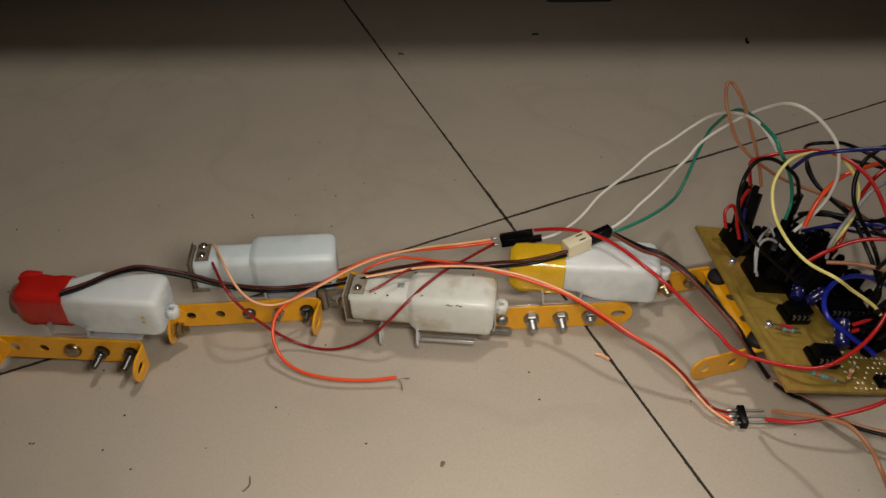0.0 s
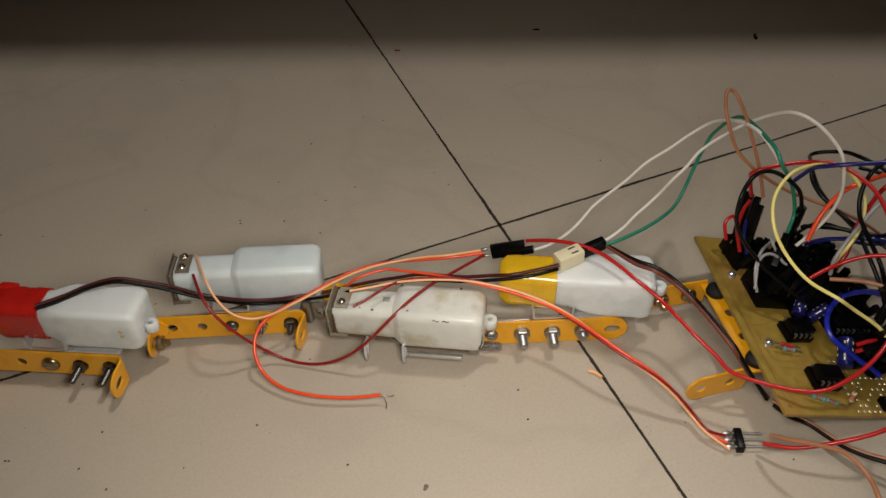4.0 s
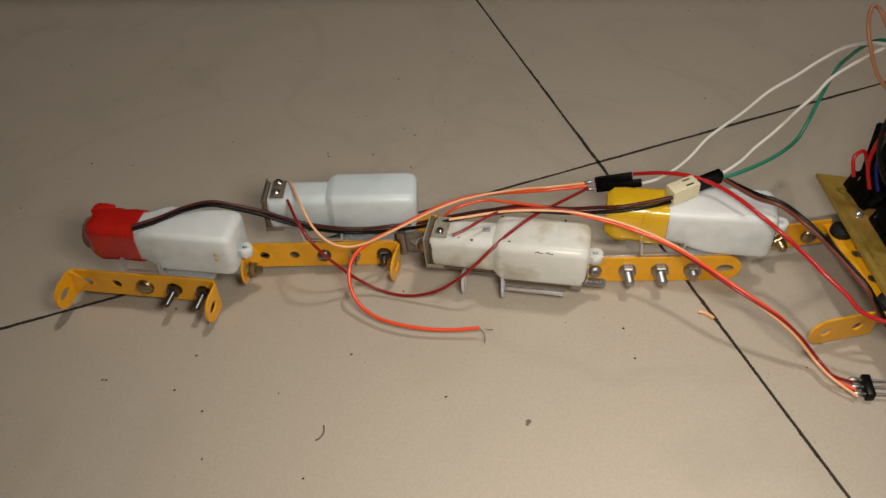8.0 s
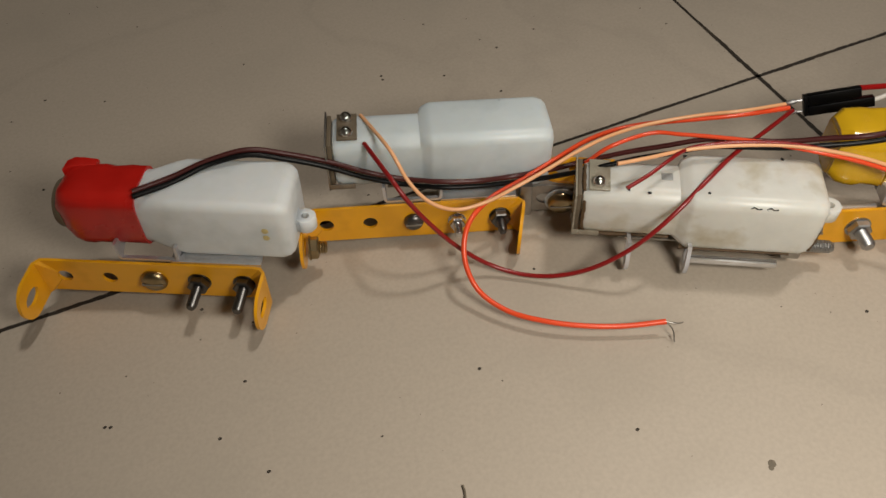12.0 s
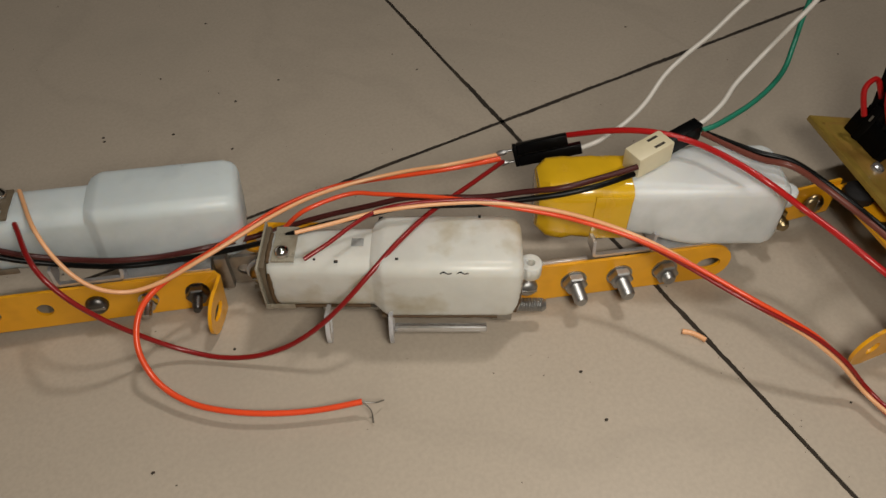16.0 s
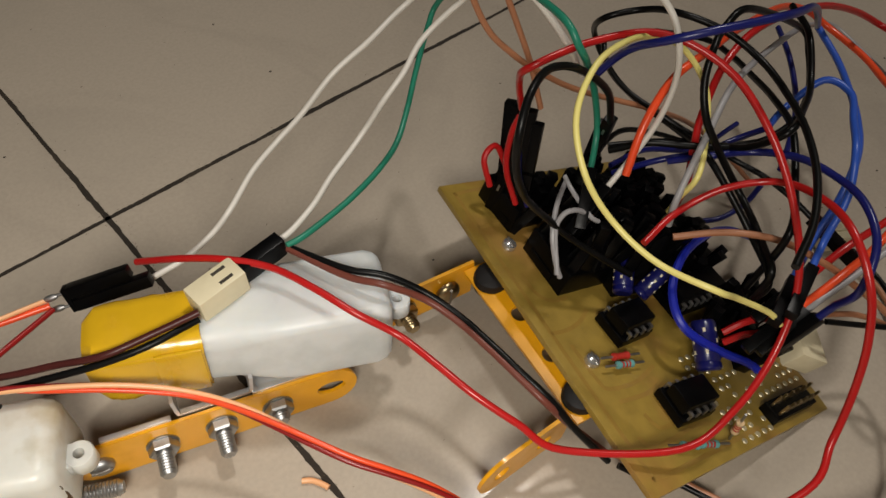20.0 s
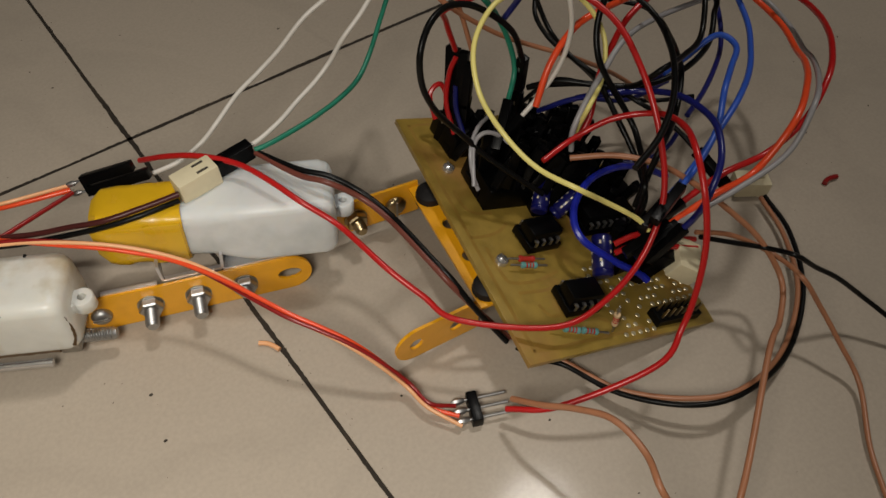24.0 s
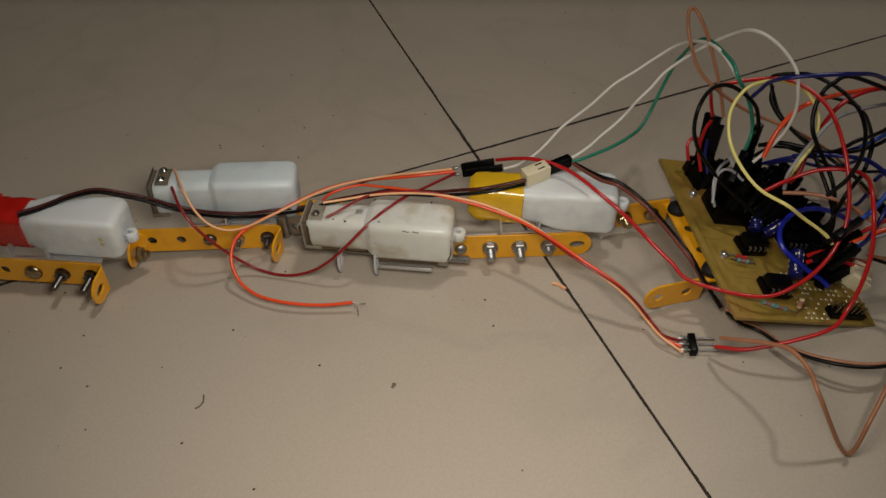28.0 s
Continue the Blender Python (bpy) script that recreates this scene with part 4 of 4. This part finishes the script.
wire("dark red wire drooping from a soldered motor terminal", "darkred", 0.65, [(-144, -7.8, 33.6), (-142.3, -24.1, 35), (-139.4, -30.7, 29.6), (-134.5, -34.3, 21.2), (-128.2, -36.1, 11.3), (-121, -39.6, 4.4), (-113.3, -45.1, 2.2), (-105.2, -50.3, 3.4), (-97, -54.5, 7.4), (-89.3, -57.5, 13.8), (-82.1, -58.8, 20.5), (-74.3, -57.9, 25.9), (-65.2, -54.8, 28.9), (-54, -50.2, 29.2), (-41.2, -45.7, 27.7), (-25.5, -39.5, 25)])
wire("dark red wire drooping from a motor to a pin header", "darkred", 0.55, [(-87.2, -50.3, 31), (-80.6, -49.5, 32.1), (-73.9, -47.9, 32.9), (-66.6, -45.7, 32.1), (-61, -47.3, 32.9), (-53.5, -50.3, 33.2), (-43.1, -55.4, 33), (-34.7, -60.6, 31.8), (-26.5, -65.9, 29.7), (-19.5, -71.3, 27.2), (-13.7, -77.5, 25.2), (-9.1, -84.6, 24.2), (-5.5, -92.2, 23.4), (-2, -99.9, 22.4), (1.7, -107.3, 21.3), (6.4, -113.9, 19.4), (11.2, -120.4, 16.7), (15.7, -126.9, 12.2), (19.9, -133, 5.5), (21.1, -140.4, 4.4), (26.6, -144.3, 2.5)])
wire("pale peach wire drooping from a motor to a pin header", "peach", 0.55, [(-86.4, -43.7, 33.5), (-77.4, -44.7, 32.8), (-68.1, -45.5, 32.1), (-60.4, -48.2, 32.6), (-51.7, -51.7, 32.7), (-42.8, -56, 32.6), (-35, -60.8, 31.9), (-26.8, -66.1, 30.4), (-19.5, -71.4, 28.2), (-13.3, -77.3, 26.2), (-8.4, -84.2, 24.9), (-4.5, -91.8, 23.7), (-1.2, -99.3, 22.2), (2.3, -106.7, 20.6), (6.6, -113.4, 18.3), (10.8, -120.1, 15.7), (14.9, -126.7, 11.4), (18.9, -133.1, 5), (20, -140.8, 4.3), (24.5, -149.7, 2.5)])
wire("orange wire drooping from a motor to a pin header", "orange", 0.60, [(-86, -28.5, 20), (-80, -31.3, 26.5), (-68.1, -32.1, 27.2), (-61.7, -36.8, 28.1), (-54.8, -42.2, 28.9), (-48, -48.3, 29.9), (-41.6, -54.8, 30.8), (-35, -60.8, 30.8), (-27.2, -66.4, 29.4), (-20.1, -71.7, 27.3), (-14, -77.6, 25.8), (-9.2, -84.6, 25), (-5.1, -92.1, 24.3), (-1.3, -99.6, 23.2), (2.6, -106.8, 21.7), (7.3, -113.3, 19.3), (11.9, -119.7, 16.2), (15.9, -126.1, 11.4), (19.8, -132.5, 4.5), (20.6, -140.4, 3.3), (25.6, -147.1, 2.5)])
wire("dark brown wire from the red-taped motor along the robot", "brown", 0.75, [(-204.9, -2.5, 37.1), (-194.7, -0.8, 36.4), (-184.4, 0.1, 37.3), (-173.8, -0.4, 37.2), (-164.2, -2.8, 33.7), (-154.7, -5.7, 29.4), (-145.8, -10.7, 26.1), (-136.3, -14, 22.2), (-126.6, -19.6, 21.9), (-116.4, -22.5, 20.5), (-106.1, -25.9, 21.2), (-94.4, -24.7, 17.5), (-83.4, -26.1, 17.7), (-73.7, -30.4, 20.7), (-64.4, -35.3, 23.6), (-55.4, -40.1, 26.4), (-47.3, -46.4, 28.1), (-38.7, -51.8, 28.8), (-31, -57.6, 31.7), (-23.6, -63.5, 34.6), (-14.1, -65.8, 35.3), (-4.9, -68.2, 36.7)])
wire("black wire from the red-taped motor along the robot", "black", 0.75, [(-205, -4.4, 37.1), (-195, -3, 36.5), (-184.8, -1, 36.8), (-174.3, -1.8, 36.7), (-164.8, -4.4, 33.3), (-155.4, -7.5, 29.2), (-146.4, -10.5, 24), (-136.9, -13.2, 19.6), (-127.3, -19.4, 19.8), (-117.1, -22.2, 18.3), (-106.7, -25.8, 18.8), (-96.7, -29.7, 20.3), (-88.1, -36.5, 26), (-78.3, -39.2, 27.6), (-68.7, -42.5, 28.8), (-59.2, -45.8, 30.1), (-50.4, -50.6, 30.5), (-41.3, -54.7, 30), (-32.8, -59.4, 31.4), (-24.6, -63.9, 33.1), (-15.9, -67.1, 34.5), (-5.3, -68, 34.3)])
wire("pale yellow jumper wire in a wide loop over the board", "yellow", 0.66, [(88.4, -114.7, 39.2), (88.3, -115.7, 45), (88.5, -117.4, 52.9), (97.7, -112.5, 54.3), (102.8, -106.2, 61.5), (100.2, -99, 69.3), (91.9, -95.5, 74.1), (82, -95.1, 77.1), (71.4, -96.4, 77.5), (63, -100.2, 72.3), (59.2, -107.6, 65.1), (60.9, -115.5, 57.2), (62.1, -126.3, 54.2), (64.6, -137.7, 55.1), (72.6, -140, 47.7), (80, -145.3, 41.5), (82.7, -148.3, 37.6)])
wire("long bright red jumper wire sweeping round the board", "red", 0.80, [(-6.3, -41.9, 28), (-0.6, -52.3, 34.8), (5.5, -60.9, 38.1), (11.8, -69.2, 38.2), (15.3, -79.2, 38.4), (18.3, -88.8, 37.3), (23.2, -96.9, 33.2), (24.9, -106.4, 32.2), (26.5, -115.7, 30.8), (30.1, -125.1, 27.3), (34.6, -134, 23.2), (52.8, -149.8, 22.9), (67.2, -152.5, 25.6), (80, -150.9, 32.9), (88.6, -145.8, 44.2), (92.6, -136.5, 56.5), (95.6, -124.7, 66.3), (97.6, -111, 72.3), (92.8, -97.2, 75.3), (80.8, -89.4, 74.7), (67.1, -84.7, 72), (71.3, -79.5, 63.2), (76.4, -77.7, 51.2)])
wire("black jumper wire looping out past the board edge", "black", 0.80, [(84, -96.3, 56), (78.7, -96.2, 67.5), (68, -94.7, 77.5), (61, -93.4, 80), (53.7, -95.7, 80), (48.6, -98.6, 75.5), (48.6, -99.5, 67), (52.2, -99.8, 58), (57.5, -99.3, 50), (62.6, -99.8, 43), (67.3, -104.1, 36.5), (73, -110, 30.5), (79, -116, 24.5)])
wire("black wire of a pair running under the board", "black", 0.80, [(18.8, -66.6, 36.2), (23.8, -78.8, 37.1), (29.2, -85.6, 36.9), (34.2, -92.6, 33.6), (36.8, -100.7, 31.4), (37.5, -109.4, 30.5), (37.9, -117.8, 29.5), (39, -125.5, 27.1), (41.5, -132.5, 20), (47, -140, 8.5)])
wire("copper brown wire of a pair running under the board", "brownred", 0.80, [(18.2, -65.9, 36.1), (22.9, -80, 36.6), (27, -87.6, 37.8), (33.3, -93.8, 33.1), (35.9, -101.9, 30.9), (36.6, -110.6, 30), (37, -119, 29), (38.1, -126.7, 26.6), (43.5, -131, 16), (49.5, -138.6, 6)])
wire("bright blue jumper wire in an outer loop", "blue", 0.90, [(168.2, -103.6, 47.2), (160.8, -114, 46.2), (152.1, -121.6, 46.7), (141.2, -129.3, 47.8), (127.7, -135.9, 49.3), (115.3, -139.8, 46.2), (105.8, -141.4, 38.5), (93, -144.4, 38.4)], plugs="end")
wire("bright blue jumper wire bent over beside the board", "blue", 0.85, [(117.3, -117.8, 50), (127.3, -116.8, 50.2), (133.9, -119.8, 56.8), (133.7, -126.5, 57.4), (125, -131.7, 57.7), (115.7, -136.9, 58.2), (110.8, -141.4, 51.3), (104.4, -143.4, 43.8), (94.8, -145.8, 42.4)], plugs="end")
wire("navy blue jumper wire hanging in an outer loop", "navy", 0.85, [(182.2, -89.4, 32.7), (174.1, -98.3, 31.9), (165.1, -106.3, 30.6), (152.9, -113.2, 31.8), (141.6, -118.3, 31.6), (129.3, -122.6, 32.2)])
wire("navy blue jumper wire arching low over the board", "navy", 0.85, [(95.8, -107.1, 44.8), (99.8, -114.4, 49.6), (106.9, -120.2, 50.7), (108.5, -128.6, 54.6), (107.3, -137.2, 56.7), (102.4, -145.4, 58.9), (96.2, -152.3, 57), (90.7, -155.4, 50.1), (92.6, -153.6, 40.7), (90.7, -152.4, 35.6)], plugs="end")
wire("black jumper wire arching over the board end", "black", 0.85, [(143.9, -69.6, 37.3), (152.8, -80.9, 37), (148.3, -91.9, 39.9), (138.5, -102.7, 44.8), (128.1, -112.7, 50), (117.5, -122.9, 53.2), (106, -131.6, 50.7), (91.9, -138.5, 50.9), (92, -137.2, 30.6)])
wire("copper brown wire leaving a cream plug on the board", "copper", 0.70, [(100.4, -152.1, 27.8), (109.2, -158.3, 26.1), (117.5, -167.3, 21.1), (114.1, -177.6, 24.7), (117.3, -185, 16.8), (117.9, -193.4, 10.4), (116.6, -204.6, 3.5), (104.2, -217, 1.5), (94.7, -229.3, 1)])
wire("black wire leaving a cream plug on the board", "black", 0.70, [(99.2, -154.2, 28.8), (106, -160.1, 27.3), (112.4, -166.5, 26.7), (112.5, -173.8, 31.1), (118.8, -178.3, 25.7), (125.3, -183.1, 20.8), (132.7, -189.8, 13.4), (138.8, -202.2, 7)])
wire("black jumper wire bending up beside the board", "black", 0.80, [(92.1, -93.3, 41.6), (101.8, -101.2, 42.9), (104.7, -111.8, 47.9), (102.5, -120.1, 54.9), (102.3, -126.1, 63.9), (115.1, -123.3, 60.9), (127.3, -119.1, 58.8), (136.3, -111.1, 63.6), (145, -101.9, 62.6)])
wire("navy blue jumper wire running behind the plugs", "navy", 0.75, [(93.9, -95.8, 32.9), (98.6, -103.2, 40), (106.6, -110.2, 43.4), (114.6, -113.8, 45.6), (117.3, -117.8, 50)])
wire("navy blue jumper wire curled low behind the plugs", "navy", 0.80, [(112.4, -104, 13.2), (116.4, -109.9, 10.7), (123.5, -116, 11), (131, -118.6, 14.1), (133.8, -119.4, 20.5)])
wire("white jumper wire arching from a black plug", "white", 0.70, [(-9.2, -47, 27), (-3, -45.6, 25), (3, -45.6, 25.2), (10.5, -46, 28.5), (16.5, -45.9, 33), (25.4, -42, 36), (33.7, -40, 38.5), (41, -41, 44), (50, -42, 52), (60, -43, 57), (71, -41.8, 60.5), (77, -47, 68), (75.6, -61.7, 77.6), (73.2, -76.5, 81.9), (77.1, -85, 73.6), (82.4, -87, 63.9)])
wire("long white jumper wire arching up to the board", "white", 0.70, [(18.2, -63.4, 36.8), (22, -63, 37.3), (29.3, -60.7, 38), (37, -56.8, 38.3), (44.5, -54.6, 40.2), (50, -54.3, 44.5), (53.5, -55.8, 51), (59.5, -56, 56.5), (68, -53.5, 61), (78, -59, 72), (82.8, -69.8, 83.5), (83.7, -79.9, 90.1), (88.1, -88.4, 88.1), (91.8, -97, 81.6), (91.1, -102.1, 75.6), (92.8, -103.2, 66.2), (91.2, -103.2, 56.2), (86.1, -102.5, 47.8), (79.1, -102.4, 42.1)], plugs="end")
wire("dark green jumper wire arching up to the board", "green", 0.75, [(18.2, -65.6, 36.8), (22.5, -66, 37), (31.3, -64.5, 36.3), (39, -62.8, 35.8), (49, -59.5, 35), (58, -55.6, 35.3), (66, -50.3, 38), (73.5, -45, 43), (81, -40.5, 49.5), (85.7, -39.5, 55.3), (82.4, -55.3, 73.8), (70, -85.8, 84.3), (68.4, -94.1, 81.4), (75.3, -92.9, 72.4), (81.2, -92.4, 62.2), (84.2, -93.6, 51.1), (78.3, -98.2, 44.8)], plugs="end")
wire("copper brown wire doubled into a tall thin loop", "copper", 0.70, [(80.4, -80, 50.7), (78.9, -76, 61.5), (77.2, -71, 71.3), (74.4, -66, 82.4), (71.6, -63, 89.3), (69.9, -60.4, 92.5), (67.1, -60.4, 93.1), (66.6, -62, 87.4), (67, -66, 80.6), (69.8, -70, 71.5), (73.7, -74, 66), (79.5, -77.5, 60.5), (91.5, -82, 51.4), (108.2, -94.2, 44.4), (129.1, -96.1, 28.9), (141.3, -101.9, 17.1), (145.2, -113.8, 9.1)])
wire("copper brown wire kinked sharply on the tiles", "copper", 0.80, [(35.8, -154.6, 12), (37.5, -162.2, 18.9), (41, -169, 23.8), (43.7, -177, 28.3), (43.4, -186.8, 28.8), (39.4, -196.2, 29.1), (51.3, -207.8, 2.7), (57.4, -205.1, 18.8), (91.1, -186.1, 21.5), (103.7, -181.3, 18.7), (113.3, -174.1, 19.8), (112, -164.2, 28.2), (107.9, -154.5, 34.1), (102.5, -145.5, 39.6), (96.3, -136.7, 43.5), (89.6, -128, 43.3), (81.6, -120.4, 40.9)])
wire("black wire of a pair curling out from under the board", "black", 0.75, [(48.8, -142.1, 6.7), (52.3, -148.1, 4.7), (57, -153, 3.7), (61.8, -168.3, 5.7), (71.4, -182.5, 10.4), (85.3, -188.5, 11), (109.1, -186.8, 4.6), (130.2, -176.6, 4.1), (145.9, -160.8, 3), (152.7, -146.3, 2.5)])
wire("copper brown wire of a pair curling from under the board", "copper", 0.75, [(51.5, -139.2, 4), (54.5, -146.6, 4), (57.8, -152.3, 3.7), (62.8, -167.5, 5.4), (73.2, -181.1, 9.7), (85.6, -187.4, 11), (108.2, -185.5, 4.7), (129.1, -175.6, 3.9), (143.7, -160.2, 3), (151.1, -145.9, 2.5)])
wire("bright red jumper wire looping down to the pin header", "red", 0.80, [(74.5, -117.5, 41.7), (85, -117.6, 43.9), (93.5, -122.1, 49.6), (100.3, -129.9, 53.5), (96.9, -139.3, 58.7), (89.9, -147.9, 62.1), (85.2, -156.5, 57.4), (83.6, -162.3, 47.4), (80.6, -166.5, 36.9), (75.3, -169.8, 27), (65.5, -172.1, 21.7), (44.4, -162.9, 10.9), (35.2, -153.8, 5.7)])
wire("orange jumper wire in a wide outer loop", "orange", 0.95, [(83.2, -104.2, 46.2), (88.9, -101.7, 56.2), (98.1, -100.1, 62.9), (109.6, -100.2, 64.4), (127.8, -97.9, 60.9), (157.7, -95.1, 53), (176.7, -96.1, 44.8), (183.7, -101.8, 39.4), (179.5, -115.9, 39.1), (170.8, -127.2, 40.4), (159.3, -136, 46.1), (145.2, -144.3, 50.7), (131.1, -151, 50.2), (120, -151.8, 39), (104.4, -150.7, 38.7), (90.7, -148.2, 33.1)], plugs="end")
wire("bright red jumper wire in the outermost loop", "red", 0.90, [(90.7, -114.5, 37.8), (95, -113.6, 43.1), (99.4, -110.1, 49.2), (105.6, -106.5, 53.2), (116.5, -102.8, 60.5), (132, -102, 63), (157.8, -104.2, 58.3), (177.1, -107.7, 50.7), (188, -113.9, 44.5), (180.3, -124.2, 47.9), (170.5, -132.7, 51.6), (159.2, -140.5, 54.8), (147, -147.7, 55.3), (136.3, -151.4, 48.7), (126.3, -150.1, 40.8), (111.1, -147.4, 39.4), (99.4, -145.1, 33.1)], plugs="end")
wire("grey jumper wire following the wide outer loop", "grey", 0.80, [(85.9, -116.9, 38.5), (86.1, -116.1, 46.6), (96.7, -112.7, 55.9), (113.4, -108, 60.3), (151.7, -102.7, 51.8), (177.4, -99.8, 41.7), (191.6, -101.5, 35.7), (187.1, -116, 34.8), (176.5, -127, 37.9), (167, -134.5, 43.1), (149.9, -144.5, 51.1), (135.3, -151.9, 54.6), (125.9, -155.1, 44.8), (109.9, -153, 38.8), (97, -150.6, 35.7), (91.9, -149.8, 33.6)], plugs="end")
wire("navy blue jumper wire arching over the plugs", "navy", 0.80, [(79.4, -91.4, 66.8), (80.2, -94.5, 73.1), (78.6, -99.2, 79.9), (77.4, -105.7, 85.8), (81.5, -110.7, 88.7), (88.8, -114.9, 89.8), (97.3, -117.7, 89.4), (115.7, -115.5, 81.6), (168.2, -103.6, 47.2)])
wire("black jumper wire in a big round loop over the board", "black", 0.80, [(72.4, -145.3, 63.5), (83.3, -142.2, 64.5), (93.7, -136.5, 65.4), (102.9, -128.9, 65.6), (110.8, -120.5, 64.7), (116.4, -110.7, 64.8), (115.6, -100.3, 67.3), (112, -89.9, 68), (114, -80.1, 62.8), (107.9, -73.4, 59.2), (116.2, -67.3, 47.3), (115.3, -75.9, 40.5), (112.1, -87.4, 40.4), (108.8, -97.6, 42.7), (104.4, -105.6, 46.1), (98.3, -113.4, 50.6), (95.8, -122.2, 47.8), (94.2, -131.9, 42.1), (88.6, -141.1, 39.5), (92, -138.9, 25)])
wire("black jumper wire curled in a wide ring beyond the board", "black", 0.85, [(90.3, -139.4, 28.9), (87.7, -140.7, 42.6), (93, -135.5, 42.7), (97.6, -129.8, 42.8), (101.5, -123.8, 43.3), (100.8, -118.5, 48.2), (97.5, -115, 55), (96, -111.2, 60.7), (97.8, -107.2, 66.4), (101.3, -104.8, 71.8), (108.4, -102.5, 73.3), (118, -102.6, 73.5), (150.6, -105, 55.2), (145.1, -110.9, 53.7), (138, -116.3, 51.6), (129.3, -119.7, 51.9), (119.8, -121.5, 52.6), (110.9, -120.1, 51.7), (103.5, -115.8, 51), (97.4, -109.5, 50.5), (92.1, -102.4, 49.4), (87.6, -96.1, 45)])
wire("thin black jumper wire slanting across behind the plugs", "black", 0.70, [(108.3, -74.6, 54.8), (104.1, -79.8, 52.2), (103.4, -87.1, 49), (104.2, -95.1, 47.7), (105.9, -102.3, 46.1), (106.6, -110.1, 46), (110.2, -116.5, 43.2), (111.5, -124.2, 42.8), (112.7, -131.6, 40.9), (112.7, -139, 38.8)], plugs="end")
# bare strands at the loose orange end
strands = new("bare_strands", None)
tagged(strands, "thin bare copper strands fraying from the orange wire", "wire")
for pts in ([(-87.1, -76.5, 5.2), (-84.4, -77.9, 4.6), (-81.9, -77.3, 2.7)], [(-87.1, -76.5, 5.2), (-85.9, -78.6, 3.2), (-86.4, -80.7, 0.9)]):
    bm = bmesh.new()
    tube(bm, smooth_path(pts, 5), 0.18, 6)
    part("strand", bm, DULL, strands)

# ---- bits on the floor ----


def offcut(label, colour, x, y, rz, length, r):
    bm = bmesh.new()
    tube(bm, smooth_path([(-length / 2, 0, r), (-length / 6, 0.4, r), (length / 6, 0.1, r), (length / 2, -0.6, r)], 4), r, 8)
    ob = link_mesh("wire_offcut", bm, WIRE[colour], True, 60)
    ob.matrix_world = lp(x, y, 0, 0, 0, rz)
    return tagged(ob, label, "wire")


offcut("short peach wire offcut lying on the tile", "peach", -2.4, -98.8, -50, 6.2, 0.7)
offcut("short dark red wire offcut lying on the tile", "darkred", 178.5, -154.1, 0, 6.0, 0.9)
offcut("tiny red wire offcut on the far tile", "darkred", 10.3, 186.3, -20, 3.6, 0.5)
offcut("tiny black wire offcut on the shaded tile", "black", 228.0, 95.5, 70, 5.5, 0.9)
offcut("dark crumb of wire sleeve on the shaded tile", "black", 105.4, 169.5, -15, 4.2, 0.55)

hair = bmesh.new()
tube(hair, smooth_path([(-1.9, -3.2, 0.3), (-0.6, -2.4, 0.3), (0.5, -0.7, 0.4), (0.5, 1.2, 0.4), (0.1, 2.8, 0.3)], 5), 0.3, 6)
curl = link_mesh("curled_fibre", hair, SMUDGE)
curl.matrix_world = lp(-153.9, -96.4, 0, 0, 0, -20)
tagged(curl, "small dark curled fibre lying on the tile", "debris")

specks = bmesh.new()
rnd = random.Random(21)
for k in range(560):
    x, y = rnd.uniform(-330, 260), rnd.uniform(-260, 230)
    s = 0.09 + 0.30 * rnd.random() ** 5
    r = bmesh.ops.create_icosphere(specks, subdivisions=1, radius=s)
    for v in r["verts"]:
        v.co = Vector((v.co.x * rnd.uniform(0.7, 1.8) + x, v.co.y * rnd.uniform(0.7, 1.5) + y, v.co.z * 0.3 + 0.1))
for x, y in ((-294.8, 58.3), (-293.0, 59.4), (-296.5, 57.5), (-120.1, 57.0), (-119.9, 59.2), (-99.0, 49.2), (-84.1, 32.3), (-240.7, 53.3), (-237.3, 101.4), (-291.4, 20.1), (-201.0, -16.9), (-194.7, -44.9), (-204.2, -58.4), (-231.2, -43.2), (-229.8, -43.8), (-194.8, -71.8), (-107.9, -98.0), (-136.4, -66.7), (-142.8, -139.6), (-147.6, -143.2), (-163.7, -111.6), (-110.9, -158.3), (-75.0, 55.8), (-69.3, 108.6), (-34.4, -93.1), (-36.9, -107.1)):
    r = bmesh.ops.create_icosphere(specks, subdivisions=1, radius=0.45)
    for v in r["verts"]:
        v.co = Vector((v.co.x * 1.3 + x, v.co.y + y, v.co.z * 0.4 + 0.1))
tagged(link_mesh("dust_specks", specks, DIRT_SLOT_SHADE), "scattered dark dust specks on the tiles", "debris", kind="stuff")
sm = bmesh.new()
for x, y, a in ((-83.7, -118.0, 1.0), (-84.5, -118.8, 0.7)):
    lathe(sm, [(a, 0), (a * 0.8, 0.06), (a * 0.2, 0.08)], 9, Matrix.Translation((x, y, 0)))
rnd = random.Random(33)
for k in range(260):
    along, off = rnd.uniform(-170, 170), rnd.gauss(0, 1.6)
    x, y = (along, off) if k % 3 == 0 else (off, along)
    a = rnd.uniform(0.07, 0.20)
    lathe(sm, [(a, 0), (a * 0.7, 0.06), (a * 0.2, 0.1)], 6, Matrix.Translation((x, y, 0)))
tagged(link_mesh("smudge_spots", sm, SMUDGE), "small grey brown smudges on the tiles", "debris", kind="stuff")
